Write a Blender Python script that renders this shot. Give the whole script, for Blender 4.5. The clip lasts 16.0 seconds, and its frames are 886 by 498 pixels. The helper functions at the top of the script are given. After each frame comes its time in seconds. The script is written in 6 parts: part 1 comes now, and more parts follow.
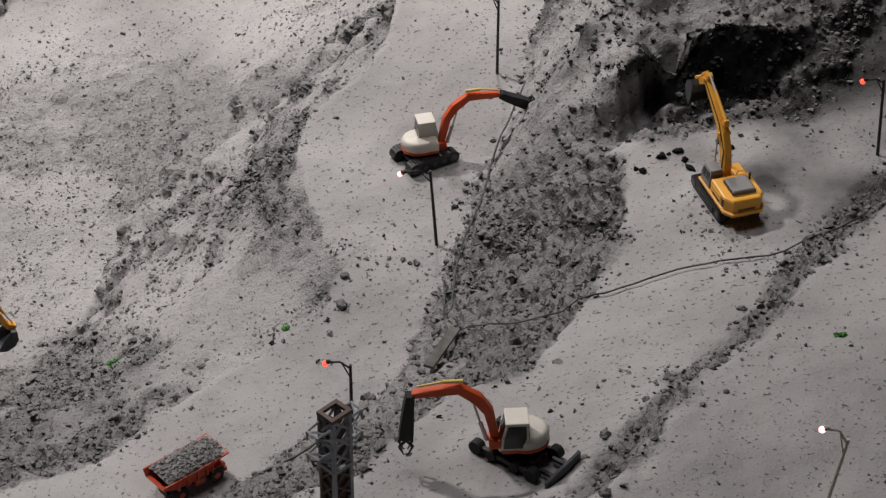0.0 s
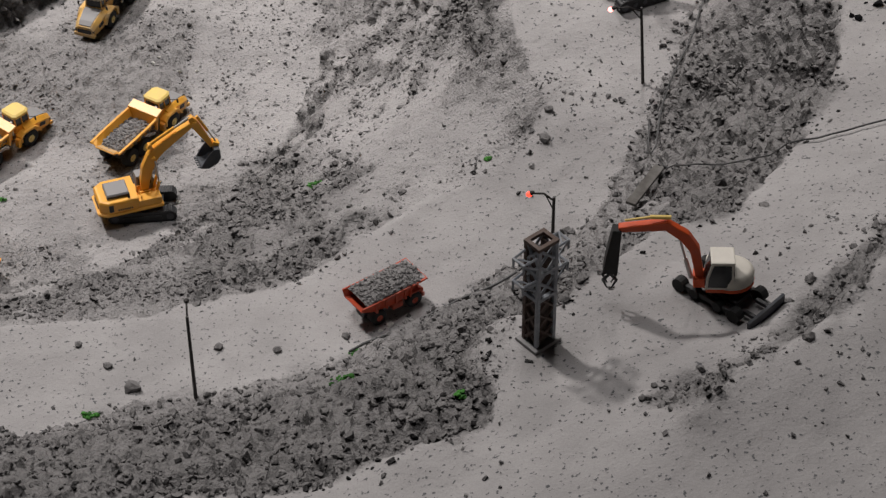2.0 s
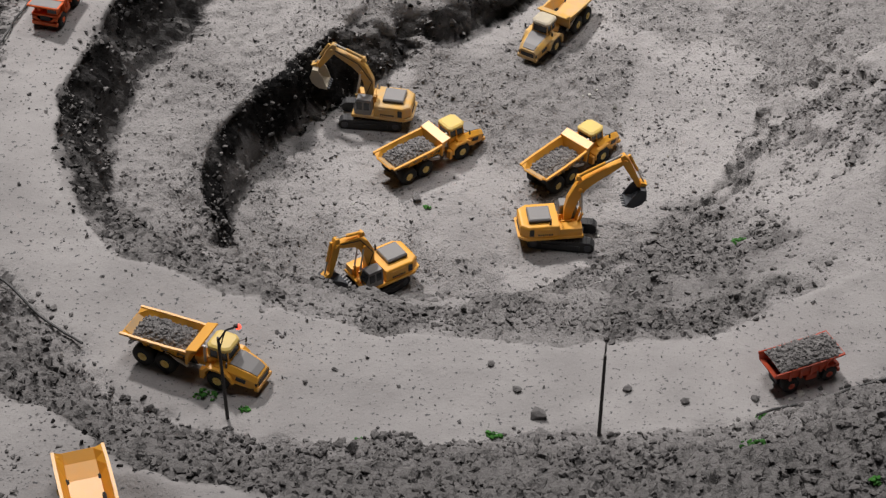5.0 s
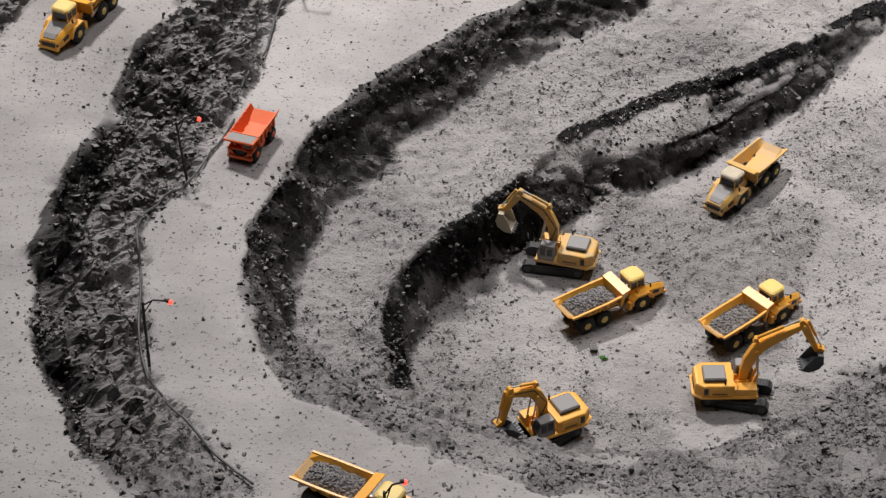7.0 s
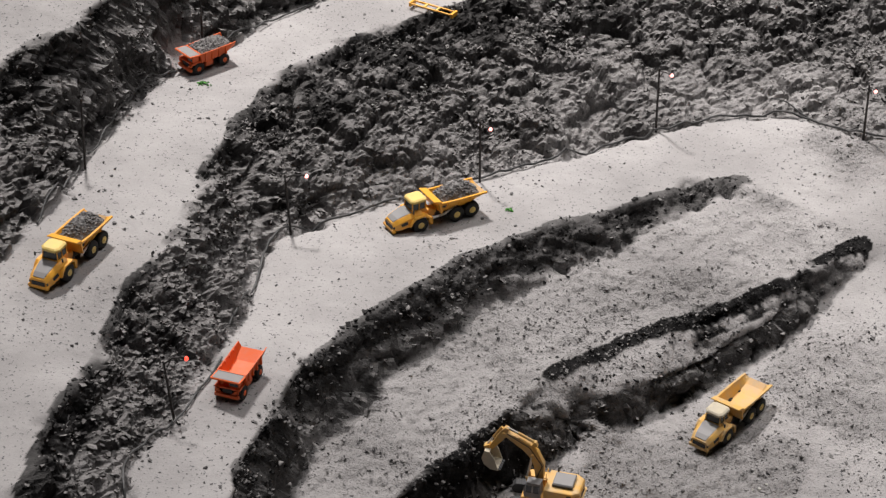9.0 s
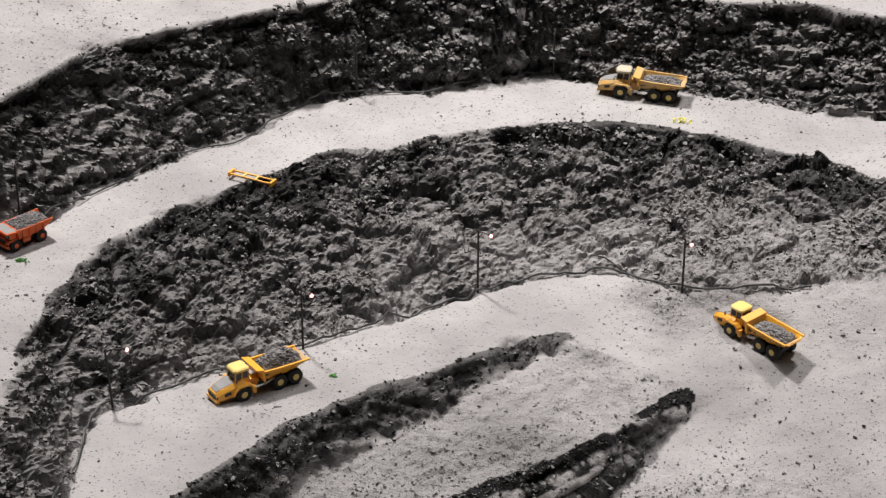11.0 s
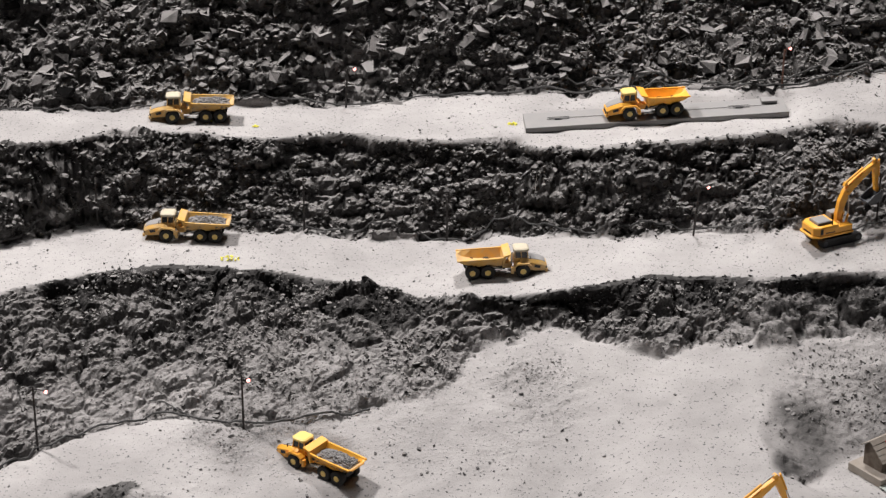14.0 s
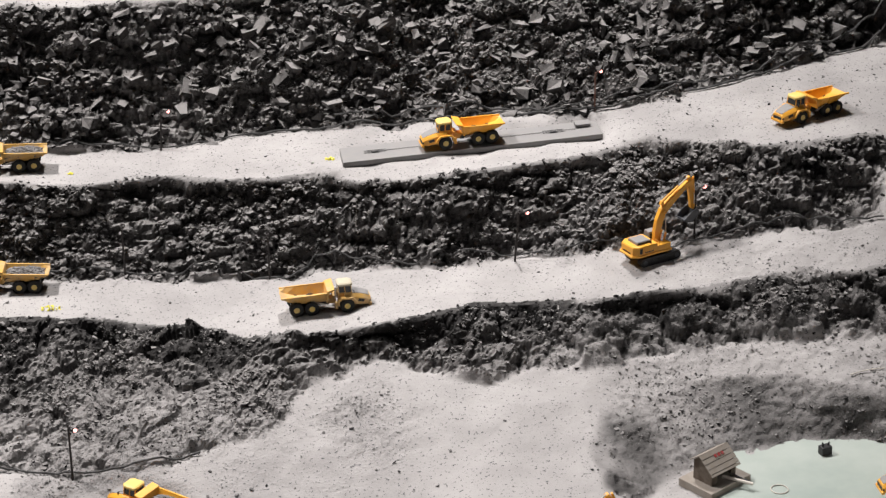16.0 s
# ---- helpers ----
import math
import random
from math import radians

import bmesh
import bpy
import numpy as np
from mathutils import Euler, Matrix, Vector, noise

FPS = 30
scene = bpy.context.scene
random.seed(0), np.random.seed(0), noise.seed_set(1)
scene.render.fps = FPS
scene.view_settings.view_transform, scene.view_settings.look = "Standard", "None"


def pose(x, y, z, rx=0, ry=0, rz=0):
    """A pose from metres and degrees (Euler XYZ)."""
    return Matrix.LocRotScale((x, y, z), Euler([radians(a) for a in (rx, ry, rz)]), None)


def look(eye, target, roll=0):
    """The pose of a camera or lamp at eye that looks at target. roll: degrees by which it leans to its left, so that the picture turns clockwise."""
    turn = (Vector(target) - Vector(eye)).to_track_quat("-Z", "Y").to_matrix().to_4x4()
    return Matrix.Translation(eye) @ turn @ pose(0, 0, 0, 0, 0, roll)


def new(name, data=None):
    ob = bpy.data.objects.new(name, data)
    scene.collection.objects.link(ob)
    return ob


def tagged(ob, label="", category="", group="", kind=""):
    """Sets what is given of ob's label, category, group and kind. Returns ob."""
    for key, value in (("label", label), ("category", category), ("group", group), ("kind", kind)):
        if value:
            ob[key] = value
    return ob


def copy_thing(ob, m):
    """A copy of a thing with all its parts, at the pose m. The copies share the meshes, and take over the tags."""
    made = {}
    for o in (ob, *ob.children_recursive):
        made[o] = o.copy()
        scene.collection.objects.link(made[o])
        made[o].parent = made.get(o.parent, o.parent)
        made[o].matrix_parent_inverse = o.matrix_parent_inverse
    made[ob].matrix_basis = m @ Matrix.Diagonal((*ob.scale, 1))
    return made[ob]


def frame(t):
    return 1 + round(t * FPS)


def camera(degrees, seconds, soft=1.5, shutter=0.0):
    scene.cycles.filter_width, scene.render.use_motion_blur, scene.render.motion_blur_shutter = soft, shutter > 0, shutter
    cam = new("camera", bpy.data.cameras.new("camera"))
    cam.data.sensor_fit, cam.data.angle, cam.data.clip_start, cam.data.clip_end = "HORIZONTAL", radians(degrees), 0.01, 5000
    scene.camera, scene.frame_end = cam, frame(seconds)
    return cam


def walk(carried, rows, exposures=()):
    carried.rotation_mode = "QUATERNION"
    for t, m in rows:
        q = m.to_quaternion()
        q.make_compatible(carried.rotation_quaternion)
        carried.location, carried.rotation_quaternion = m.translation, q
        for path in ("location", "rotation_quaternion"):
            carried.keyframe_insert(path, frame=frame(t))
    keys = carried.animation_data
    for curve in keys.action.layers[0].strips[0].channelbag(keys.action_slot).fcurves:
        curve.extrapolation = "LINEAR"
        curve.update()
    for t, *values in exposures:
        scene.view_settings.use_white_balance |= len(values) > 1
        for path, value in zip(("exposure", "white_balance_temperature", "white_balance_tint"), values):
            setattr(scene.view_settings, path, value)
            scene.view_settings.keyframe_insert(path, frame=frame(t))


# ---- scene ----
cam = camera(22.12, 16.0, soft=1.35)


def view(x, y, z, yaw, pitch, roll):
    """A pose from a place, a heading to the left, a tilt and a lean to the right, in degrees."""
    a, b = radians(yaw), radians(pitch)
    way = Vector((-math.sin(a) * math.cos(b), math.cos(a) * math.cos(b), math.sin(b)))
    eye = Vector((x, y, z))
    return look(eye, eye + way, -roll)


PATH = [
    (0.0, view(0.092, 0.001, 1.592, -11.74, -37.71, -0.25)),
    (0.5, view(0.087, 0.000, 1.587, -10.42, -38.75, -0.11)),
    (1.0, view(0.076, -0.002, 1.584, -8.57, -40.14, 0.34)),
    (1.5, view(0.071, -0.001, 1.580, -7.10, -41.34, 0.47)),
    (2.0, view(0.064, -0.002, 1.582, -6.08, -41.58, 0.32)),
    (2.5, view(0.057, -0.000, 1.586, -4.35, -41.42, 0.47)),
    (3.0, view(0.047, -0.004, 1.591, -2.75, -41.24, 0.00)),
    (3.5, view(0.033, -0.005, 1.597, -0.64, -41.33, -0.21)),
    (4.0, view(0.022, -0.007, 1.596, 1.75, -41.32, -0.36)),
    (4.5, view(0.012, -0.004, 1.598, 3.60, -41.16, -0.69)),
    (5.0, view(-0.000, 0.000, 1.600, 5.73, -40.91, -0.83)),
    (7.5, view(0.020, 0.028, 1.675, 12.63, -37.65, 0.20)),
    (8.0, view(0.024, 0.028, 1.680, 12.44, -36.45, 0.26)),
    (8.5, view(0.025, 0.029, 1.687, 12.20, -35.31, 0.05)),
    (9.0, view(0.023, 0.032, 1.696, 12.03, -33.36, -0.02)),
    (11.5, view(0.059, 0.037, 1.695, 5.86, -28.41, -0.27)),
    (12.0, view(0.062, 0.036, 1.700, 4.23, -27.49, -0.32)),
    (12.5, view(0.071, 0.032, 1.698, 2.70, -26.81, -0.36)),
    (13.0, view(0.082, 0.030, 1.700, 1.08, -26.56, -0.29)),
    (13.5, view(0.095, 0.029, 1.699, -1.50, -26.13, -0.04)),
    (14.0, view(0.093, 0.024, 1.705, -4.38, -25.66, -0.23)),
    (14.5, view(0.090, 0.022, 1.706, -6.01, -25.04, 0.09)),
    (15.0, view(0.094, 0.019, 1.702, -7.08, -24.90, 0.54)),
    (15.5, view(0.098, 0.018, 1.701, -8.13, -24.82, 0.80)),
    (16.0, view(0.099, 0.024, 1.703, -9.23, -24.79, 0.62)),
]
EXPOSURES = [(0, -0.30), (4, -0.32), (5, -0.25), (8, -0.15), (12.5, -0.15), (14.5, -0.13), (16, -0.06)]
walk(cam, PATH, EXPOSURES)

# ---- world and lamps: a dim show room, an overhead lamp and two added lights aimed at the model ----
world = bpy.data.worlds.new("room_air")
scene.world = world
world.use_nodes = True
world.node_tree.nodes["Background"].inputs[0].default_value = (0.8, 0.9, 1.0, 1)
world.node_tree.nodes["Background"].inputs[1].default_value = 0.004


def area_lamp(name, eye, target, size, power, colour, spread=180):
    data = bpy.data.lights.new(name, "AREA")
    data.shape, data.size, data.energy, data.color, data.spread = "DISK", size, power, colour, radians(spread)
    ob = new(name, data)
    ob.matrix_world = look(eye, target)
    return ob


area_lamp("overhead_light", (-1.5, 4.0, 3.5), (-0.5, 2.9, 0.2), 0.35, 61, (1.0, 0.948, 0.922), 95)
# added light that brightens the right rear terraces
area_lamp("overhead_light", (0.72, 4.10, 3.2), (0.75, 3.05, 0.3), 0.35, 17, (1.0, 0.953, 0.930), 68)
# added broad fill that softens and lifts the front
area_lamp("overhead_light", (-0.15, 1.9, 3.6), (-0.2, 1.5, 0.3), 1.2, 6.2, (1.0, 0.962, 0.962), 70)

# ---- materials ----
def material(name):
    m = bpy.data.materials.new(name)
    m.use_nodes = True
    return m, m.node_tree.nodes, m.node_tree.links, m.node_tree.nodes["Principled BSDF"]


def noise_node(nodes, links, scale, detail=4.0, rough=0.6):
    where = nodes.get("where") or nodes.new("ShaderNodeTexCoord")
    where.name = "where"
    n = nodes.new("ShaderNodeTexNoise")
    n.inputs["Scale"].default_value, n.inputs["Detail"].default_value, n.inputs["Roughness"].default_value = scale, detail, rough
    links.new(where.outputs["Object"], n.inputs["Vector"])
    return n.outputs["Fac"]


def ramp_node(nodes, links, fac, stops):
    r = nodes.new("ShaderNodeValToRGB")
    while len(r.color_ramp.elements) < len(stops):
        r.color_ramp.elements.new(0.5)
    for e, (p, c) in zip(r.color_ramp.elements, stops):
        e.position, e.color = p, (*c, 1)
    links.new(fac, r.inputs["Fac"])
    return r.outputs["Color"]


def mix_node(nodes, links, fac, a, b, kind="MIX"):
    m = nodes.new("ShaderNodeMix")
    m.data_type, m.blend_type = "RGBA", kind
    for socket, value in ((m.inputs["Factor"], fac), (m.inputs["A"], a), (m.inputs["B"], b)):
        if isinstance(value, (float, int)):
            socket.default_value = value
        elif isinstance(value, tuple):
            socket.default_value = (*value, 1)
        else:
            links.new(value, socket)
    return m.outputs["Result"]


def bump_node(nodes, links, height, strength, distance, onto, below=None):
    b = nodes.new("ShaderNodeBump")
    b.inputs["Strength"].default_value, b.inputs["Distance"].default_value = strength, distance
    links.new(height, b.inputs["Height"])
    if below is not None:
        links.new(below, b.inputs["Normal"])
    if onto is not None:
        links.new(b.outputs["Normal"], onto.inputs["Normal"])
    return b.outputs["Normal"]


def earth(name, low, high, speck, speck_from=0.62):
    """Dusty mine ground: broad patches, fine grain and dark grit."""
    m, nodes, links, bsdf = material(name)
    broad = ramp_node(nodes, links, noise_node(nodes, links, 7.0, 6.0), [(0.35, low), (0.65, high)])
    grit = ramp_node(nodes, links, noise_node(nodes, links, 260.0, 2.0, 0.5), [(speck_from, (0, 0, 0)), (speck_from + 0.08, (1, 1, 1))])
    grain = ramp_node(nodes, links, noise_node(nodes, links, 900.0, 3.0), [(0.3, (0.86, 0.86, 0.86)), (0.7, (1.0, 1.0, 1.0))])
    c = mix_node(nodes, links, 1.0, broad, grain, "MULTIPLY")
    c = mix_node(nodes, links, grit, c, speck)
    links.new(c, bsdf.inputs["Base Color"])
    bsdf.inputs["Roughness"].default_value = 0.95
    bsdf.inputs["Specular IOR Level"].default_value = 0.05
    first = bump_node(nodes, links, noise_node(nodes, links, 130.0, 5.0, 0.65), 0.45, 0.0055, None)
    bump_node(nodes, links, noise_node(nodes, links, 420.0, 3.0, 0.6), 0.5, 0.0018, bsdf, first)
    return m


def stone(name, low, high, dust=0.0):
    m, nodes, links, bsdf = material(name)
    geo = nodes.new("ShaderNodeNewGeometry")
    c = ramp_node(nodes, links, geo.outputs["Random Per Island"], [(0.0, low), (1.0, high)])
    n = ramp_node(nodes, links, noise_node(nodes, links, 180.0, 5.0, 0.7), [(0.3, (0.6, 0.6, 0.6)), (0.7, (1.0, 1.0, 1.0))])
    c = mix_node(nodes, links, 1.0, c, n, "MULTIPLY")
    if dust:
        # dust tone on upward faces, painting overhead light too; sides stay near black
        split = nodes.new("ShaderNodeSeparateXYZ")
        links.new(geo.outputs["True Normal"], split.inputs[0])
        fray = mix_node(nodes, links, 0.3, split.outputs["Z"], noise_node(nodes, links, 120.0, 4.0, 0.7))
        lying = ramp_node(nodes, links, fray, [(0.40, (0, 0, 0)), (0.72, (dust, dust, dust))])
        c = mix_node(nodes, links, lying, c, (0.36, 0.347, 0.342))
    links.new(c, bsdf.inputs["Base Color"])
    bsdf.inputs["Roughness"].default_value = 0.9
    bsdf.inputs["Specular IOR Level"].default_value = 0.08
    bump_node(nodes, links, noise_node(nodes, links, 330.0, 5.0, 0.75), 0.9, 0.0028, bsdf)
    return m


def painted(name, colour, dust=0.35, rough=0.45, grime=(0.30, 0.28, 0.26)):
    """Model paint under a thin film of grey dust, which lies in patches."""
    m, nodes, links, bsdf = material(name)
    patch = ramp_node(nodes, links, noise_node(nodes, links, 60.0, 5.0, 0.65), [(0.4, (0, 0, 0)), (0.75, (dust, dust, dust))])
    links.new(mix_node(nodes, links, patch, colour, grime), bsdf.inputs["Base Color"])
    bsdf.inputs["Roughness"].default_value = rough
    bump_node(nodes, links, noise_node(nodes, links, 700.0, 3.0), 0.15, 0.0004, bsdf)
    return m


GROUND = earth("grey_mine_dust", (0.34, 0.328, 0.325), (0.44, 0.425, 0.42), (0.12, 0.12, 0.125))
g_nodes, g_links = GROUND.node_tree.nodes, GROUND.node_tree.links
bare = g_nodes.new("ShaderNodeAttribute")
bare.attribute_name = "rock_and_shade"
fray = mix_node(g_nodes, g_links, 0.35, bare.outputs["Fac"], noise_node(g_nodes, g_links, 55.0, 5.0, 0.7))
cover = ramp_node(g_nodes, g_links, fray, [(0.30, (0, 0, 0)), (0.62, (1, 1, 1))])
dust_colour = g_nodes["Principled BSDF"].inputs["Base Color"].links[0].from_socket
rock_colour = ramp_node(g_nodes, g_links, noise_node(g_nodes, g_links, 45.0, 6.0, 0.7), [(0.3, (0.030, 0.029, 0.029)), (0.7, (0.17, 0.164, 0.162))])
# black of the coal walls, with shade painted under lips and in hollows
seam = g_nodes.new("ShaderNodeAttribute")
seam.attribute_name = "seam_and_shade"
seam_shade_colour = ramp_node(g_nodes, g_links, noise_node(g_nodes, g_links, 80.0, 5.0, 0.7), [(0.35, (0.004, 0.004, 0.0043)), (0.75, (0.036, 0.035, 0.035))])
crumbly = g_nodes.new("ShaderNodeAttribute")
crumbly.attribute_name = "crumbly"
for node in [n for n in g_nodes if n.bl_idname == "ShaderNodeBump"]:
    fine = node.inputs["Distance"].default_value < 0.003
    node.inputs["Distance"].default_value = 0.0036 if fine else 0.0075
    g_links.new(ramp_node(g_nodes, g_links, crumbly.outputs["Fac"], [(0.0, (0.22, 0.22, 0.22)), (1.0, (0.85, 0.85, 0.85))]), node.inputs["Strength"])
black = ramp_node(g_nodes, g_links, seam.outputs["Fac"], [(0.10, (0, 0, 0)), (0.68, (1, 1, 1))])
rock_colour = mix_node(g_nodes, g_links, black, rock_colour, seam_shade_colour)
shape = g_nodes.new("ShaderNodeNewGeometry")
split = g_nodes.new("ShaderNodeSeparateXYZ")
g_links.new(shape.outputs["True Normal"], split.inputs[0])
# dust tone on upward rock also carries overhead light, undersides stay dark
lying = mix_node(g_nodes, g_links, 0.35, split.outputs["Z"], noise_node(g_nodes, g_links, 110.0, 5.0, 0.7))
lying = ramp_node(g_nodes, g_links, lying, [(0.52, (0, 0, 0)), (0.80, (0.7, 0.7, 0.7))])
tops_lightened = mix_node(g_nodes, g_links, lying, rock_colour, (0.33, 0.32, 0.315))
rock_colour = mix_node(g_nodes, g_links, black, tops_lightened, rock_colour)
g_links.new(mix_node(g_nodes, g_links, cover, dust_colour, rock_colour), g_nodes["Principled BSDF"].inputs["Base Color"])
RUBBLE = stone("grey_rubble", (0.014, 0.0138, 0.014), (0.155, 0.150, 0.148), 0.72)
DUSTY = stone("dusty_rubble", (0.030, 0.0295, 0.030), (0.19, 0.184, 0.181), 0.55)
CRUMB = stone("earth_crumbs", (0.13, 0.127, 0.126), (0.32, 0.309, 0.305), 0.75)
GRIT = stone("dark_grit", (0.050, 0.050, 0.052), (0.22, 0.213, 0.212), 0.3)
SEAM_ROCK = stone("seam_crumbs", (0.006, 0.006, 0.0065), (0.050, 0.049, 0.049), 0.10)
COAL = stone("black_coal", (0.008, 0.008, 0.009), (0.035, 0.035, 0.037))

# ---- the ground: terraces of the pit, as plan lines of edges and toes (x, y, height) ----
PIT_TOE = [
    (0.44, 2.55, 0.125), (0.33, 2.41, 0.095), (0.24, 2.30, 0.066), (0.18, 2.19, 0.047), (0.09, 1.92, 0.035), (0.01, 1.83, 0.034),
    (-0.07, 1.75, 0.032), (-0.22, 1.72, 0.031), (-0.30, 1.72, 0.029), (-0.37, 1.75, 0.028), (-0.400, 1.78, 0.026), (-0.405, 1.83, 0.025),
    (-0.410, 1.86, 0.025), (-0.402, 1.91, 0.025), (-0.375, 1.98, 0.025), (-0.336, 2.043, 0.025), (-0.29, 2.082, 0.025), (-0.25, 2.15, 0.028),
    (-0.18, 2.20, 0.031), (-0.12, 2.26, 0.034), (-0.03, 2.39, 0.055), (0.06, 2.50, 0.095),
]
LEDGE_LIP = [
    (-0.40, 1.74, 0.050), (-0.42, 1.76, 0.070), (-0.43, 1.82, 0.095), (-0.43, 1.89, 0.095), (-0.39, 1.98, 0.095), (-0.34, 2.06, 0.095),
    (-0.30, 2.17, 0.095), (-0.21, 2.27, 0.095), (-0.14, 2.33, 0.100), (-0.04, 2.42, 0.105), (0.05, 2.52, 0.112),
]
BANK_FOOT = [(-0.292, 2.152, 0.084), (-0.222, 2.221, 0.085), (-0.132, 2.320, 0.088), (-0.038, 2.413, 0.096), (0.04, 2.495, 0.105)]
BANK_CREST = [(-0.270, 2.128, 0.074), (-0.198, 2.204, 0.072), (-0.132, 2.270, 0.072), (-0.078, 2.335, 0.076), (-0.02, 2.408, 0.085)]
LEDGE_BACK = [
    (-0.45, 1.70, 0.070), (-0.51, 1.73, 0.100), (-0.52, 1.74, 0.110), (-0.54, 1.86, 0.110), (-0.52, 1.98, 0.110), (-0.48, 2.12, 0.110),
    (-0.43, 2.20, 0.110), (-0.36, 2.31, 0.116), (-0.29, 2.39, 0.123), (-0.20, 2.47, 0.129), (-0.11, 2.58, 0.135),
]
ROAD_INNER = [
    (0.49, 2.11, 0.320), (0.42, 1.95, 0.309), (0.35, 1.89, 0.297), (0.32, 1.81, 0.286), (0.33, 1.73, 0.274), (0.34, 1.67, 0.263),
    (0.32, 1.62, 0.251), (0.22, 1.58, 0.240), (0.09, 1.49, 0.225), (-0.01, 1.47, 0.225), (-0.09, 1.46, 0.225), (-0.19, 1.46, 0.225),
    (-0.28, 1.48, 0.225), (-0.38, 1.51, 0.225), (-0.46, 1.53, 0.225), (-0.50, 1.59, 0.225), (-0.55, 1.70, 0.210), (-0.57, 1.80, 0.200),
    (-0.56, 1.92, 0.190), (-0.55, 2.04, 0.180), (-0.48, 2.20, 0.175), (-0.43, 2.30, 0.167), (-0.35, 2.39, 0.159), (-0.26, 2.47, 0.151),
    (-0.19, 2.54, 0.143), (-0.12, 2.60, 0.135),
]
ROAD_OUTER_FRONT = [
    (0.62, 2.02, 0.320), (0.55, 1.86, 0.302), (0.48, 1.73, 0.284), (0.42, 1.62, 0.266), (0.37, 1.54, 0.248), (0.32, 1.51, 0.230),
    (0.20, 1.42, 0.230), (0.14, 1.39, 0.230), (0.08, 1.37, 0.230), (-0.00, 1.36, 0.230), (-0.08, 1.34, 0.225), (-0.17, 1.32, 0.224),
    (-0.27, 1.32, 0.223), (-0.37, 1.33, 0.223), (-0.43, 1.36, 0.222), (-0.46, 1.42, 0.221), (-0.52, 1.46, 0.220), (-0.61, 1.55, 0.215),
    (-0.65, 1.67, 0.211), (-0.68, 1.77, 0.208), (-0.66, 1.87, 0.204), (-0.65, 1.99, 0.200),
]
ROAD_OUTER_BACK = [
    (-0.660, 2.050, 0.180), (-0.660, 2.150, 0.174), (-0.670, 2.280, 0.168), (-0.580, 2.370, 0.163), (-0.450, 2.490, 0.157), (-0.320, 2.600, 0.151),
    (-0.250, 2.670, 0.145), (-0.170, 2.730, 0.145), (-0.070, 2.740, 0.152), (0.030, 2.700, 0.159), (0.110, 2.700, 0.166), (0.200, 2.710, 0.173),
    (0.290, 2.720, 0.180), (0.370, 2.840, 0.210), (0.480, 2.830, 0.219), (0.608, 2.774, 0.205), (0.689, 2.793, 0.208), (0.798, 2.795, 0.210),
    (0.885, 2.813, 0.212), (0.975, 2.818, 0.214), (1.054, 2.802, 0.218), (1.189, 2.770, 0.226), (1.304, 2.749, 0.235),
]
BENCH_INNER_FRONT = [
    (0.67, 1.72, 0.380), (0.59, 1.64, 0.390), (0.57, 1.49, 0.400), (0.50, 1.40, 0.410), (0.42, 1.31, 0.420), (0.34, 1.27, 0.430),
    (0.24, 1.16, 0.435), (0.21, 1.10, 0.435), (0.15, 1.09, 0.425), (0.07, 1.08, 0.400), (-0.24, 1.10, 0.390), (-0.34, 1.14, 0.370),
    (-0.41, 1.20, 0.350), (-0.48, 1.25, 0.330), (-0.58, 1.35, 0.300), (-0.65, 1.44, 0.294), (-0.70, 1.53, 0.288), (-0.73, 1.62, 0.282),
    (-0.75, 1.73, 0.276), (-0.75, 1.83, 0.270),
]
BENCH_INNER_BACK = [
    (-0.760, 2.010, 0.265), (-0.740, 2.110, 0.259), (-0.750, 2.230, 0.253), (-0.750, 2.410, 0.247), (-0.730, 2.560, 0.241), (-0.670, 2.680, 0.235),
    (-0.570, 2.790, 0.235), (-0.490, 2.880, 0.234), (-0.380, 2.930, 0.232), (-0.300, 2.990, 0.231), (-0.180, 3.030, 0.229), (-0.060, 3.050, 0.228),
    (0.070, 3.020, 0.226), (0.170, 2.990, 0.225), (0.200, 2.980, 0.230), (0.280, 2.900, 0.240), (0.380, 2.880, 0.250), (0.490, 2.870, 0.260),
    (0.615, 2.910, 0.255), (0.713, 2.910, 0.250), (0.825, 2.890, 0.260), (0.999, 2.890, 0.270), (1.111, 2.870, 0.280), (1.214, 2.860, 0.290),
]
BENCH_OUTER = [
    (-0.91, 1.95, 0.270), (-0.91, 2.05, 0.270), (-0.90, 2.10, 0.270), (-0.90, 2.26, 0.261), (-0.89, 2.45, 0.252), (-0.86, 2.56, 0.244),
    (-0.81, 2.67, 0.235), (-0.69, 2.86, 0.235), (-0.62, 2.91, 0.235), (-0.56, 3.02, 0.235), (-0.48, 3.08, 0.235), (-0.36, 3.12, 0.235),
    (-0.20, 3.19, 0.235), (-0.08, 3.18, 0.235), (0.02, 3.16, 0.235), (0.12, 3.14, 0.235), (0.28, 3.12, 0.235), (0.36, 3.10, 0.235),
    (0.42, 3.12, 0.240), (0.52, 3.07, 0.251), (0.69, 3.05, 0.263), (0.77, 3.02, 0.274), (0.85, 3.01, 0.286), (0.96, 2.98, 0.297),
    (1.11, 2.99, 0.309), (1.24, 2.95, 0.320),
]
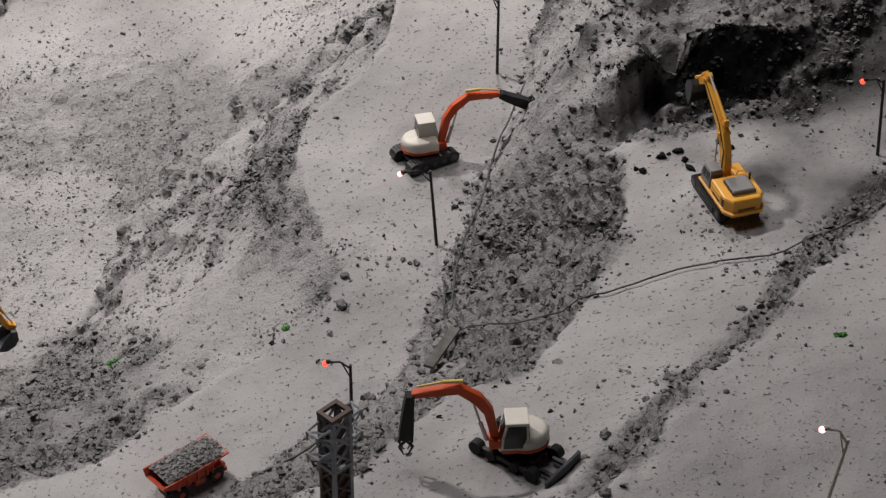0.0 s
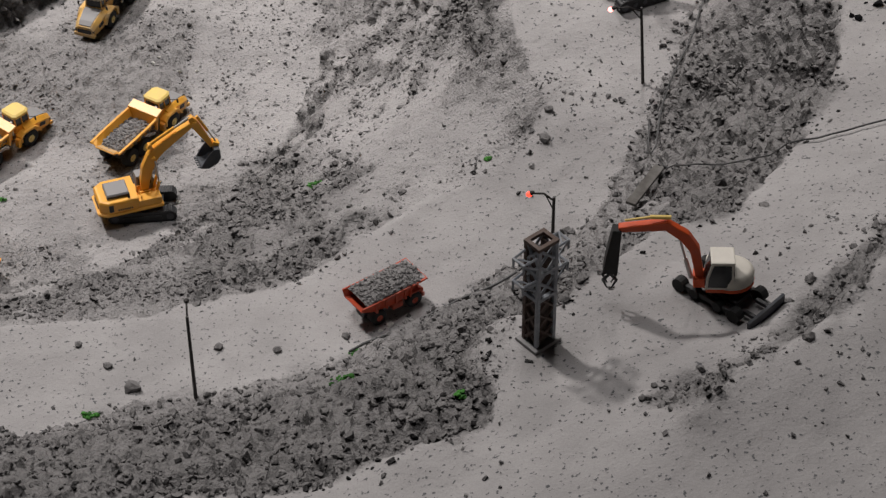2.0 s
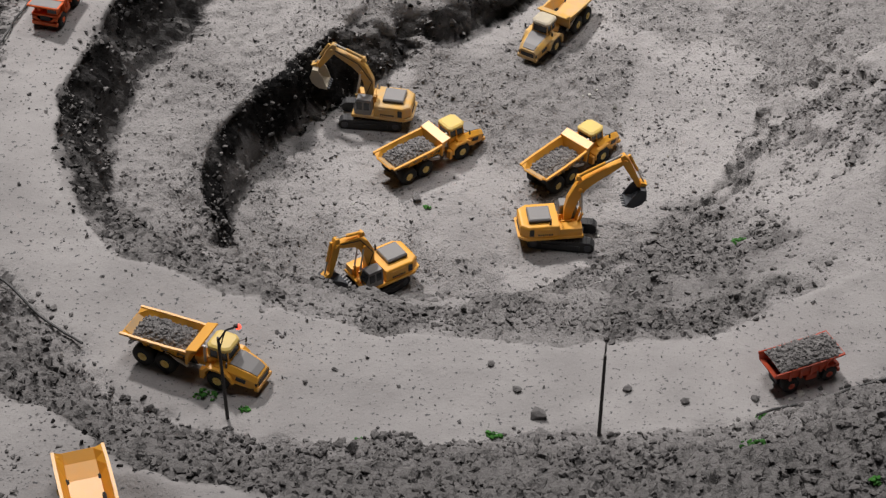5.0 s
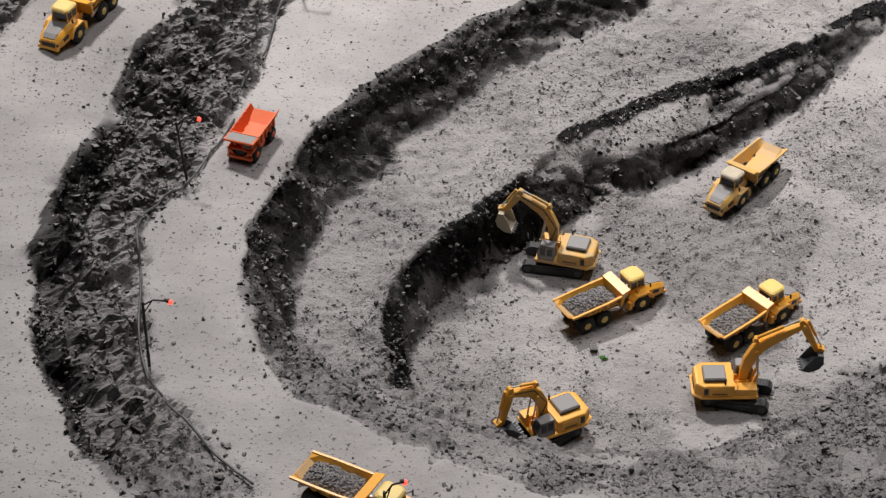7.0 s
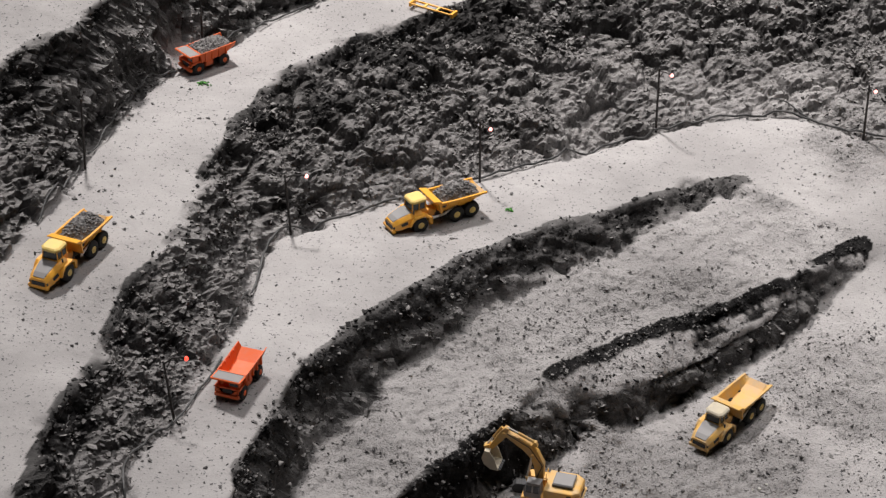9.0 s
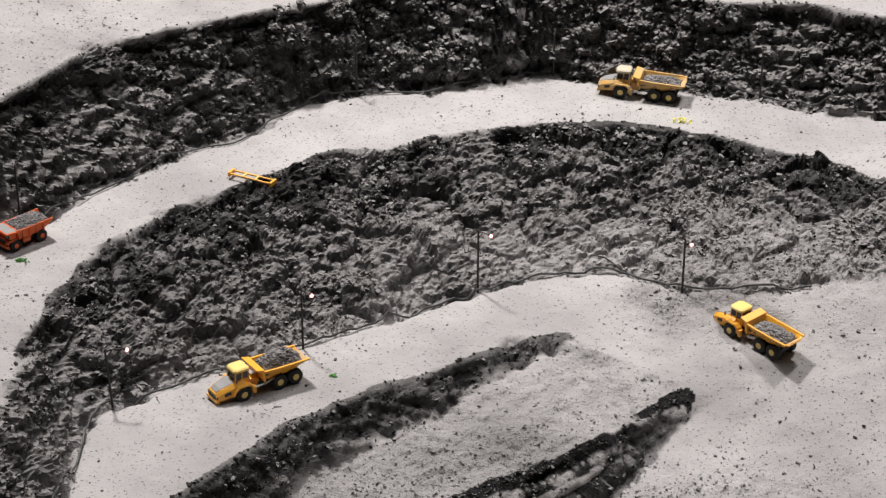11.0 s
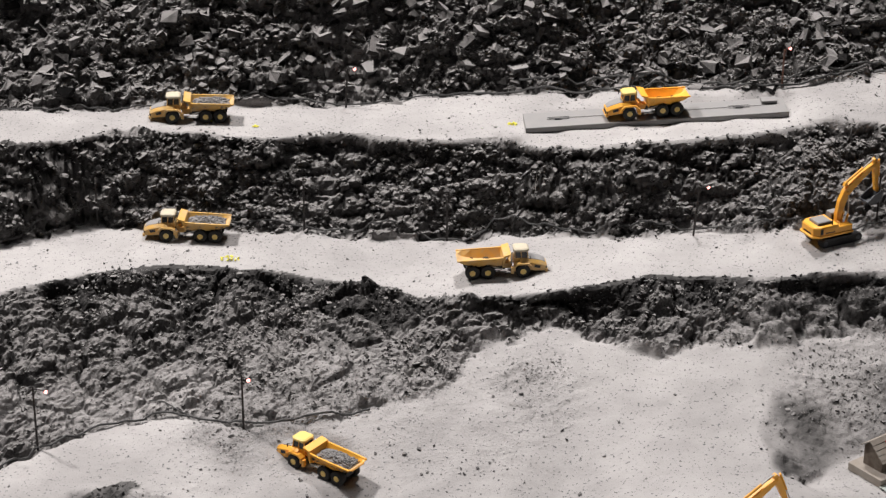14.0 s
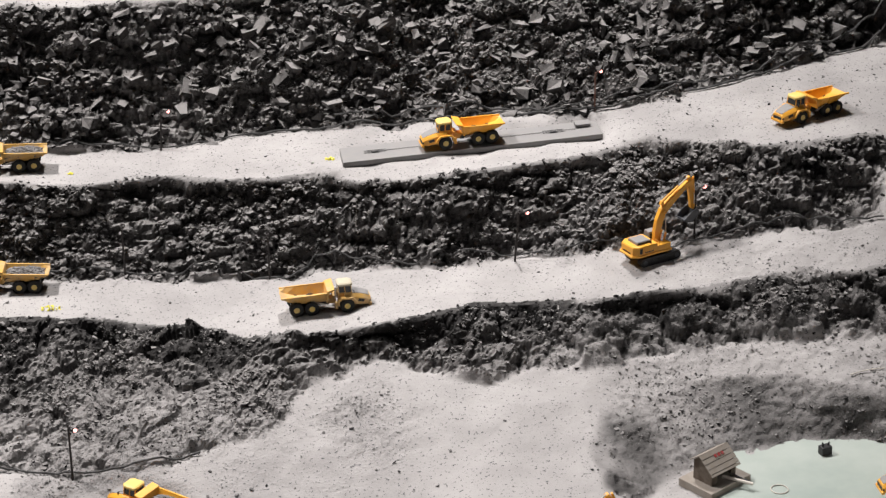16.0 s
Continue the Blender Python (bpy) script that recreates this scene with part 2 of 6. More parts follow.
UPPER_INNER = [
    (-0.99, 2.26, 0.390), (-0.96, 2.35, 0.385), (-0.93, 2.43, 0.380), (-0.93, 2.58, 0.380), (-0.88, 2.74, 0.378), (-0.80, 2.90, 0.376),
    (-0.71, 2.98, 0.375), (-0.60, 3.06, 0.372), (-0.49, 3.14, 0.369), (-0.37, 3.20, 0.367), (-0.24, 3.21, 0.364), (-0.16, 3.25, 0.361),
    (-0.03, 3.25, 0.358), (0.06, 3.23, 0.356), (0.19, 3.25, 0.353), (0.28, 3.21, 0.350), (0.42, 3.21, 0.350), (0.48, 3.16, 0.356),
    (0.55, 3.15, 0.362), (0.66, 3.14, 0.368), (0.75, 3.14, 0.374), (0.84, 3.15, 0.380), (0.92, 3.16, 0.386), (0.97, 3.14, 0.392),
    (1.09, 3.09, 0.398), (1.18, 3.08, 0.404), (1.28, 3.08, 0.410),
]
UPPER_OUTER = [
    (-0.75, 3.18, 0.375), (-0.68, 3.23, 0.372), (-0.56, 3.29, 0.369), (-0.46, 3.36, 0.366), (-0.34, 3.35, 0.364), (-0.16, 3.35, 0.361),
    (0.01, 3.37, 0.358), (0.19, 3.36, 0.355), (0.34, 3.38, 0.360), (0.47, 3.36, 0.370), (0.60, 3.34, 0.380), (0.74, 3.31, 0.390),
    (0.87, 3.27, 0.400), (1.01, 3.30, 0.410), (1.11, 3.31, 0.420), (1.40, 3.42, 0.430),
]
RIM = [
    (-1.00, 3.40, 0.520), (-0.85, 3.46, 0.530), (-0.58, 3.50, 0.540), (-0.33, 3.53, 0.545), (-0.04, 3.52, 0.550), (0.09, 3.49, 0.550),
    (0.32, 3.50, 0.550), (0.50, 3.50, 0.550), (0.77, 3.49, 0.550), (1.05, 3.46, 0.550), (1.40, 3.45, 0.550),
]
STRIP_TOE = [
    (0.83, 1.57, 0.410), (0.75, 1.49, 0.420), (0.66, 1.38, 0.430), (0.60, 1.32, 0.440), (0.53, 1.25, 0.450), (0.47, 1.19, 0.460),
    (0.39, 1.12, 0.460), (0.33, 1.08, 0.460),
]
STRIP_TOP = [
    (0.80, 1.47, 0.440), (0.73, 1.40, 0.449), (0.66, 1.33, 0.458), (0.60, 1.27, 0.467), (0.53, 1.20, 0.476), (0.48, 1.15, 0.485),
    (0.40, 1.09, 0.480), (0.34, 1.05, 0.480),
]
POND_RIM = [
    (0.715, 2.504, 0.168), (0.717, 2.611, 0.175), (0.746, 2.703, 0.183), (0.800, 2.745, 0.188), (0.878, 2.764, 0.193), (0.957, 2.752, 0.197),
    (1.034, 2.735, 0.200), (1.103, 2.692, 0.198), (1.150, 2.668, 0.197), (1.246, 2.634, 0.197),
]
POND_TOE = [
    (0.760, 2.521, 0.135), (0.815, 2.578, 0.135), (0.863, 2.611, 0.135), (0.925, 2.631, 0.135), (1.011, 2.644, 0.135), (1.101, 2.635, 0.135),
    (1.160, 2.600, 0.135),
]

REST = [
    [(-1.25, 3.70, 0.56), (0.0, 3.70, 0.565), (1.5, 3.70, 0.565)],
    [(-1.20, 1.30, 0.41), (-1.20, 2.2, 0.42), (-1.15, 3.0, 0.44)],
    [(-1.10, 0.85, 0.36), (-0.40, 0.85, 0.40), (0.20, 0.85, 0.47), (0.90, 0.90, 0.50), (1.45, 1.30, 0.52)],
    [(-0.92, 1.80, 0.275), (-0.90, 1.50, 0.285), (-0.78, 1.20, 0.31)],
    [(0.61, 1.63, 0.405), (0.68, 1.63, 0.405), (0.76, 1.62, 0.41), (0.81, 1.66, 0.415)],
    [(0.58, 1.76, 0.455), (0.66, 1.81, 0.475), (0.73, 1.80, 0.485), (0.80, 1.80, 0.48), (0.92, 1.76, 0.475)],
    [(0.650, 1.672, 0.410), (0.70, 1.682, 0.408), (0.75, 1.672, 0.411)],
    [(0.60, 1.690, 0.445), (0.65, 1.708, 0.462), (0.70, 1.716, 0.468), (0.76, 1.708, 0.465), (0.81, 1.690, 0.45)],
    [(0.62, 1.95, 0.42), (0.80, 2.00, 0.43), (1.0, 1.95, 0.44)],
    [(0.75, 2.42, 0.18), (0.95, 2.28, 0.18), (1.30, 2.30, 0.20)],
    [(0.86, 2.47, 0.130), (1.0, 2.40, 0.130), (1.22, 2.45, 0.130)],
    [(0.92, 2.56, 0.130), (1.15, 2.56, 0.130)],
    [(1.45, 2.00, 0.40), (1.45, 2.55, 0.26)],
]
PLAN = [PIT_TOE, LEDGE_LIP, BANK_FOOT, BANK_CREST, LEDGE_BACK, ROAD_INNER, ROAD_OUTER_FRONT, ROAD_OUTER_BACK, BENCH_INNER_FRONT, BENCH_INNER_BACK, BENCH_OUTER, UPPER_INNER, UPPER_OUTER, RIM, STRIP_TOE, STRIP_TOP, POND_RIM, POND_TOE] + REST
GX, GY, STEP = (-1.25, 1.5), (0.8, 3.75), 0.0036


def along(points, gap):
    """A smooth line through the points, as an array with about that gap."""
    p = np.array(points)
    p = np.vstack([2 * p[0] - p[1], p, 2 * p[-1] - p[-2]])
    out = []
    for a, b, c, d in zip(p, p[1:], p[2:], p[3:]):
        u = np.linspace(0, 1, max(2, int(np.linalg.norm(c - b) / gap)), endpoint=False)[:, None]
        out.append(b + 0.5 * u * (c - a + u * (2 * a - 5 * b + 4 * c - d + u * (3 * (b - c) + d - a))))
    return np.vstack(out + [p[-2:-1]])


def lattice(shape, cell, seed):
    """Smooth noise from -1 to 1 on the grid, with that many metres to a cell."""
    r = np.random.RandomState(seed)
    ny, nx = shape
    v, u = np.arange(ny) * STEP / cell, np.arange(nx) * STEP / cell
    g = r.uniform(-1, 1, (int(v[-1]) + 2, int(u[-1]) + 2))
    i, j = v.astype(int), u.astype(int)
    a, b = (v - i)[:, None], (u - j)[None, :]
    a, b = a * a * (3 - 2 * a), b * b * (3 - 2 * b)
    g00, g01, g10, g11 = g[i][:, j], g[i][:, j + 1], g[i + 1][:, j], g[i + 1][:, j + 1]
    return (g00 * (1 - b) + g01 * b) * (1 - a) + (g10 * (1 - b) + g11 * b) * a


def crag(places, cell, seed):
    """Broken blocks: every cell of a scattered net in space has its own height. places: (n, 3)."""
    r = np.random.RandomState(seed)
    tables = r.uniform(0, 1, (4, 48, 48, 48)).astype(np.float32)
    q = (places / cell + 64).astype(np.float32)
    i = q.astype(int)
    best, out, second = np.full(len(q), 9.0, np.float32), np.zeros(len(q), np.float32), np.full(len(q), 9.0, np.float32)
    for a in (-1, 0, 1):
        for b in (-1, 0, 1):
            for c in (-1, 0, 1):
                n = i + (a, b, c)
                key = tuple((n % 48).T)
                d = sum((q[:, k] - n[:, k] - tables[k][key]) ** 2 for k in range(3))
                near = d < best
                second = np.where(near, best, np.minimum(second, d))
                best = np.where(near, d, best)
                out = np.where(near, tables[3][key], out)
    edge = np.sqrt(second) - np.sqrt(best)
    return 2 * out - 1 - 0.9 * np.exp(-edge * 9)


def inside(ring):
    """1 on the grid inside a ring of plan points, 0 outside."""
    p = np.array([q[:2] for q in ring])
    odd = np.zeros(EAST.shape, bool)
    for (x0, y0), (x1, y1) in zip(p, np.roll(p, -1, 0)):
        if y0 != y1:
            odd ^= ((ASTRAY_NORTH < y0) != (ASTRAY_NORTH < y1)) & (ASTRAY_EAST < x0 + (ASTRAY_NORTH - y0) * (x1 - x0) / (y1 - y0))
    return odd.astype(float)


def blurred(a, times):
    for _ in range(times):
        p = np.pad(a, 1, mode="edge")
        a = 0.2 * (a + p[:-2, 1:-1] + p[2:, 1:-1] + p[1:-1, :-2] + p[1:-1, 2:])
    return a


def terraces():
    """Heights on the grid: held on the plan lines, even slopes between them."""
    ny, nx = int((GY[1] - GY[0]) / STEP) + 1, int((GX[1] - GX[0]) / STEP) + 1
    lines = np.vstack([along(l, 0.003) for l in PLAN])
    h = None
    for k in (16, 8, 4, 2, 1):
        sy, sx = (ny + k - 1) // k, (nx + k - 1) // k
        total, count = np.zeros((sy, sx)), np.zeros((sy, sx))
        i = np.clip(((lines[:, 1] - GY[0]) / STEP / k).round().astype(int), 0, sy - 1)
        j = np.clip(((lines[:, 0] - GX[0]) / STEP / k).round().astype(int), 0, sx - 1)
        np.add.at(total, (i, j), lines[:, 2])
        np.add.at(count, (i, j), 1)
        held = count > 0
        level = total / np.maximum(count, 1)
        if h is None:
            h = np.full((sy, sx), 0.35)
        else:
            h = np.repeat(np.repeat(h, 2, 0), 2, 1)[:sy, :sx]
        for _ in range(500 if k > 4 else 160):
            h[held] = level[held]
            p = np.pad(h, 1, mode="edge")
            h = 0.25 * (p[:-2, 1:-1] + p[2:, 1:-1] + p[1:-1, :-2] + p[1:-1, 2:])
        h[held] = level[held]
    for _ in range(2):
        p = np.pad(h, 1, mode="edge")
        h = 0.4 * h + 0.15 * (p[:-2, 1:-1] + p[2:, 1:-1] + p[1:-1, :-2] + p[1:-1, 2:])
    return h


def soft_step(a, b, x):
    x = np.clip((x - a) / (b - a), 0, 1)
    return x * x * (3 - 2 * x)



# ---- where the vehicles and lamp posts stand: place of the front axle and heading ----
TRUCKS = [
    ("loaded", -0.189, 1.969, 44, "yellow articulated dump truck loaded with grey rock beside an excavator"),
    ("part", -0.036, 1.975, 52, "yellow articulated dump truck with a shallow load on the pit floor"),
    ("loaded", -0.326, 1.391, -18, "yellow articulated dump truck loaded with rock on the near haul road"),
    ("empty_old", -0.104, 2.168, -116, "dusty yellow articulated dump truck with an empty tan bed"),
    ("heaped", -0.509, 2.354, -138, "yellow articulated dump truck heaped high with rock on the haul road"),
    ("heaped", -0.844, 2.010, -102, "yellow articulated dump truck heaped with rock near the slope edge"),
    ("loaded", 0.106, 2.638, 139, "yellow articulated dump truck loaded with rock below a lamp post"),
    ("loaded_old", -0.085, 3.147, 173, "dusty yellow articulated dump truck loaded with rock on the middle road"),
    ("empty_old", 0.433, 2.964, 1, "dusty yellow articulated dump truck, empty, at the road edge"),
    ("loaded_old", -0.077, 3.310, 179, "dusty yellow articulated dump truck loaded with rock on the upper road"),
    ("empty", 0.623, 3.230, -177, "yellow articulated dump truck with an empty bed on a plate ramp"),
    ("empty", 1.162, 3.162, -155, "yellow articulated dump truck with an empty bed under the rock slope"),
    ("empty", -0.345, 1.043, -67, "yellow articulated dump truck with an empty bed on the near bench"),
    ("empty", 1.112, 2.475, 180, "yellow articulated dump truck with an empty bed beside the pond"),
]
LEVELS = [0.031, 0.034, 0.223, 0.036, 0.163, 0.266, 0.135, 0.234, 0.247, 0.359, 0.372, 0.407, 0.363, 0.150]
PADS = [(x - 0.037 * math.cos(radians(a)), y - 0.037 * math.sin(radians(a)), z) for (_, x, y, a, _), z in zip(TRUCKS, LEVELS)]
PADS += [(-0.615, 1.949, 0.195), (-0.838, 2.560, 0.243), (0.168, 1.445, 0.229), (-0.288, 2.021, 0.027), (-0.063, 1.830, 0.032), (-0.244, 1.738, 0.029)]
PADS += [(0.888, 2.975, 0.280), (0.660, 1.506, 0.411), (0.605, 2.285, 0.180), (0.397, 1.195, 0.448), (0.448, 1.797, 0.289), (0.259, 1.172, 0.435)]
PADS += [(0.47 + 0.09 * k, 3.245 - 0.006 * k, 0.361 + 0.005 * k) for k in range(5)]
POSTS = [
    (0.434, 1.677, 0.088, (-0.026, 0.0, 0.003), (0, -4), "d", "p"), (0.544, 1.906, 0.088, (-0.018, 0.0, 0.008), (0, 0), "d", "r"), (0.814, 1.554, 0.082, (-0.018, 0.0, 0.002), (0, -3), "d", "r"),
    (-0.001, 1.354, 0.094, (0.0, 0.016, 0.002), (0, 0), "d", "n"), (-0.317, 1.340, 0.094, (0.015, 0.006, 0.008), (0, -2), "d", "r"), (-0.606, 1.560, 0.080, (0.025, 0.0, 0.005), (0, 0), "d", "r"),
    (-0.666, 1.872, 0.078, (0.024, 0.0, 0.006), (0, -5), "d", "r"), (-0.655, 2.305, 0.083, (0.025, 0.0, 0.001), (0, -3), "d", "p"), (-0.451, 2.484, 0.091, (0.014, -0.010, -0.003), (0, 0), "d", "p"),
    (-0.247, 2.677, 0.098, (0.016, -0.008, -0.003), (0, 0), "d", "p"), (0.028, 2.698, 0.084, (0.008, -0.012, -0.001), (0, 0), "d", "p"), (-0.895, 2.249, 0.098, (0.0, 0.012, 0.002), (0, 2), "d", "n"),
    (-0.854, 2.600, 0.090, (0.0, 0.012, 0.002), (0, 0), "d", "n"), (-0.479, 3.078, 0.085, (0.0, 0.012, 0.002), (0, 0), "d", "n"), (-0.193, 3.188, 0.070, (0.0, 0.012, 0.002), (0, 0), "d", "n"),
    (0.121, 3.146, 0.078, (0.0, 0.012, 0.002), (0, 0), "d", "n"), (0.698, 3.040, 0.080, (0.011, -0.004, 0.002), (0, 4), "d", "p"), (0.962, 2.998, 0.072, (0.012, 0.0, 0.005), (0, 0), "d", "p"),
    (0.193, 3.354, 0.066, (0.010, -0.004, 0.002), (0, 3), "d", "p"), (-0.385, 3.334, 0.066, (0.008, -0.003, 0.0), (0, 0), "d", "p"), (0.872, 3.276, 0.062, (0.008, 0.0, 0.002), (0, 0), "r", "p"),
    (0.590, 1.071, 0.058, (-0.020, 0.0, 0.010), (0, 9), "w", "p"), (0.307, 1.410, 0.076, (-0.019, 0.0, 0.006), (0, 0), "d", "r"), (0.335, 3.105, 0.070, (0.0, 0.012, 0.002), (0, 0), "d", "n"),
]
BASE = terraces()
SHAPE = BASE.shape
NORTH, EAST = np.meshgrid(GY[0] + np.arange(SHAPE[0]) * STEP, GX[0] + np.arange(SHAPE[1]) * STEP, indexing="ij")
# crumbled edges: the plan is drawn a few millimetres astray, back and forth
CALM = np.ones(SHAPE)
for x, y, z in PADS:
    CALM *= soft_step(0.05, 0.10, np.hypot(EAST - x, NORTH - y))
ASTRAY_EAST = EAST + CALM * (0.0060 * lattice(SHAPE, 0.060, 61) + 0.0032 * lattice(SHAPE, 0.021, 62))
ASTRAY_NORTH = NORTH + CALM * (0.0060 * lattice(SHAPE, 0.060, 63) + 0.0032 * lattice(SHAPE, 0.021, 64))
row = np.clip((ASTRAY_NORTH - GY[0]) / STEP, 0, SHAPE[0] - 1.001)
col = np.clip((ASTRAY_EAST - GX[0]) / STEP, 0, SHAPE[1] - 1.001)
i, j = row.astype(int), col.astype(int)
u, v = row - i, col - j
BASE = (BASE[i, j] * (1 - v) + BASE[i, j + 1] * v) * (1 - u) + (BASE[i + 1, j] * (1 - v) + BASE[i + 1, j + 1] * v) * u
gy, gx = np.gradient(BASE, STEP)
STEEP = np.hypot(gx, gy)


def spot(x, y, rx, ry, soft=0.35):
    """1 inside an ellipse of the plan, falling to 0 at its rim."""
    return 1 - soft_step(1 - soft, 1, np.hypot((EAST - x) / rx, (NORTH - y) / ry))


# bare broken rock on the slopes between the terraces; dust on the roads and floors
BANDS = np.maximum.reduce([
    inside(ROAD_OUTER_FRONT + ROAD_OUTER_BACK + BENCH_INNER_BACK[::-1] + BENCH_INNER_FRONT[::-1]),
    inside(BENCH_OUTER + UPPER_INNER[::-1]),
    inside(UPPER_OUTER + RIM[::-1]),
    inside(ROAD_INNER[15:] + LEDGE_BACK[::-1]),
    inside(LEDGE_LIP + PIT_TOE[:9:-1]) * (0.12 + 0.88 * soft_step(-0.27, -0.34, EAST)),
    0.55 * inside(ROAD_INNER[7:16] + PIT_TOE[11:3:-1]),
    0.8 * inside(STRIP_TOE + STRIP_TOP[::-1]),
    0.3 * inside(POND_RIM + POND_TOE[::-1]),
    0.9 * inside(REST[4] + REST[5][::-1]),
])


def climb(low, high):
    """0 along the lower line of a slope, 1 along its upper line, -1 off the slope."""
    a, b = along(low, 0.012)[:, :2], along(high, 0.012)[:, :2]
    on = blurred(inside(list(low) + list(high)[::-1]), 8) > 0.04
    q = np.stack([ASTRAY_EAST[on], ASTRAY_NORTH[on]], -1)
    near = []
    for line in (a, b):
        d = np.full(len(q), 9.0)
        for x, y in line:
            d = np.minimum(d, (q[:, 0] - x) ** 2 + (q[:, 1] - y) ** 2)
        near.append(np.sqrt(d) + 1e-4)
    out = np.full(SHAPE, -1.0)
    out[on] = near[0] / (near[0] + near[1])
    return out


STAINS = 0.6 * lattice(SHAPE, 0.075, 51) + 0.4 * lattice(SHAPE, 0.028, 52)
SEAM_SHADE, FOOT = np.zeros(SHAPE), np.zeros(SHAPE)
# for each slope: where its black seam and painted lip shade begin, how black they get, how deep dust lies on its foot
for low, high, start, black, dust in (
        (ROAD_OUTER_FRONT + ROAD_OUTER_BACK, BENCH_INNER_FRONT + BENCH_INNER_BACK, 0.58 - 0.25 * soft_step(0.40, 0.60, EAST), 0.58 - 0.22 * soft_step(0.80, 1.00, EAST), 0.7),
        (BENCH_OUTER, UPPER_INNER, 0.55, 0.40, 0.4),
        (UPPER_OUTER, RIM, 0.75, 0.4, 0.35),
        (LEDGE_BACK, ROAD_INNER[15:], 0.20, 0.52, 0.25),
        (PIT_TOE[10:17], LEDGE_LIP[:7], 0.05, 0.12 + 0.88 * soft_step(2.12, 2.05, NORTH), 0.0),
        (BANK_FOOT, LEDGE_LIP[6:], 0.12, 0.80, 0.0),
        (BANK_CREST, BANK_FOOT, -0.4, 0.16, 0.0),
        (PIT_TOE[16:], BANK_CREST, 0.0, 0.24 * soft_step(0.0, -0.13, EAST), 0.0)):
    f = climb(low, high)
    on = f >= 0
    SEAM_SHADE = np.maximum(SEAM_SHADE, on * black * soft_step(start, start + 0.42, f + 0.48 * STAINS))
    FOOT = np.maximum(FOOT, on * dust * soft_step(0.50, 0.05, f + 0.25 * STAINS))
FRONT = soft_step(2.1, 1.85, NORTH) * soft_step(-0.62, -0.45, EAST)
FIELD = inside(ROAD_INNER + [(0.2, 2.75), (0.55, 2.5)]) * soft_step(2.45, 2.2, NORTH)
ROUGH = blurred(BANDS, 18)
ROUGH = np.clip(soft_step(0.15, 0.8, ROUGH + (ROUGH > 0.01) * (0.3 * lattice(SHAPE, 0.055, 3) + 0.25 * lattice(SHAPE, 0.02, 4))), 0, 1) * np.minimum(1, BANDS + 0.8)
ROUGH = np.maximum(ROUGH, soft_step(0.75, 1.2, STEEP))
ROUGH *= 1 - 0.85 * spot(0.15, 2.56, 0.20, 0.12)
ROUGH *= 1 - 0.65 * spot(1.00, 2.64, 0.40, 0.16)
for x, y, rx, ry, thin in ((0.88, 2.77, 0.34, 0.05, 0.8), (0.14, 2.79, 0.34, 0.16, 0.55), (0.45, 2.98, 0.24, 0.12, 0.5), (-0.20, 2.76, 0.20, 0.07, 0.5), (0.72, 1.80, 0.16, 0.10, 0.6), (0.58, 1.80, 0.14, 0.20, 0.8)):
    ROUGH *= 1 - thin * spot(x, y, rx, ry, 0.9)
DUSTED = soft_step(0.1, 0.75, lattice(SHAPE, 0.13, 17) + 0.5 * lattice(SHAPE, 0.05, 18))
PATCHES = soft_step(-0.1, 0.7, lattice(SHAPE, 0.12, 15) + 0.6 * lattice(SHAPE, 0.045, 16))
MEDIUM = np.clip(0.42 * inside(LEDGE_BACK + LEDGE_LIP[::-1]) + 0.4 * spot(1.02, 2.66, 0.32, 0.22) + 0.5 * spot(0.22, 2.70, 0.34, 0.13) * PATCHES + 0.50 * FIELD * (0.45 + PATCHES) + 0.22 * PATCHES * soft_step(0.1, 0.2, STEEP) + 0.45 * (BANDS > 0.05) * (0.4 + 0.6 * PATCHES) , 0, 0.55)
MEDIUM *= 1 - 0.8 * spot(0.42, 2.55, 0.50, 0.22)
WEAR = np.maximum(ROUGH, MEDIUM)
# the hollow under each lip, its shade also painted into the black seam mask, and the ground darkened round the heap
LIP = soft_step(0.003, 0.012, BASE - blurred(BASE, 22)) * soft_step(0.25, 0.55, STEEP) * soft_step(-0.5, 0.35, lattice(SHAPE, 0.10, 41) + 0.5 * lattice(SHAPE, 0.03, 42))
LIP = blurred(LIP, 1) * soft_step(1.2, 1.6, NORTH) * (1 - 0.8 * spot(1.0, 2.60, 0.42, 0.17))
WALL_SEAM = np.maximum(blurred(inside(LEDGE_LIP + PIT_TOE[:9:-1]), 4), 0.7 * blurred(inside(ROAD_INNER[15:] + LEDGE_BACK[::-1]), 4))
SEAM_SHADE *= 1 - 0.8 * FRONT * (1 - WALL_SEAM)
SEAM_SHADE = np.maximum(SEAM_SHADE, 0.7 * LIP)
# ground painted darker round the heap, where the lamp light falls off
DARKENED = spot(0.84, 1.60, 0.36, 0.34, 0.8) * (0.55 + 0.45 * lattice(SHAPE, 0.05, 43))
LIP *= 1 - spot(0.60, 2.33, 0.20, 0.18, 0.4)
SEAM_SHADE *= 1 - spot(0.60, 2.33, 0.20, 0.18, 0.4)
ROUGH *= 1 - spot(0.60, 2.33, 0.20, 0.18, 0.4)
ROUGH = np.maximum(ROUGH, 0.8 * LIP)
# pond banks made darker by the same mask
DARKENED = np.maximum(DARKENED, 0.68 * blurred(inside(POND_RIM + POND_TOE[::-1]), 9) * (0.75 + 0.4 * lattice(SHAPE, 0.06, 44)))
MOUND = spot(0.76, 1.80, 0.26, 0.20, 0.6)
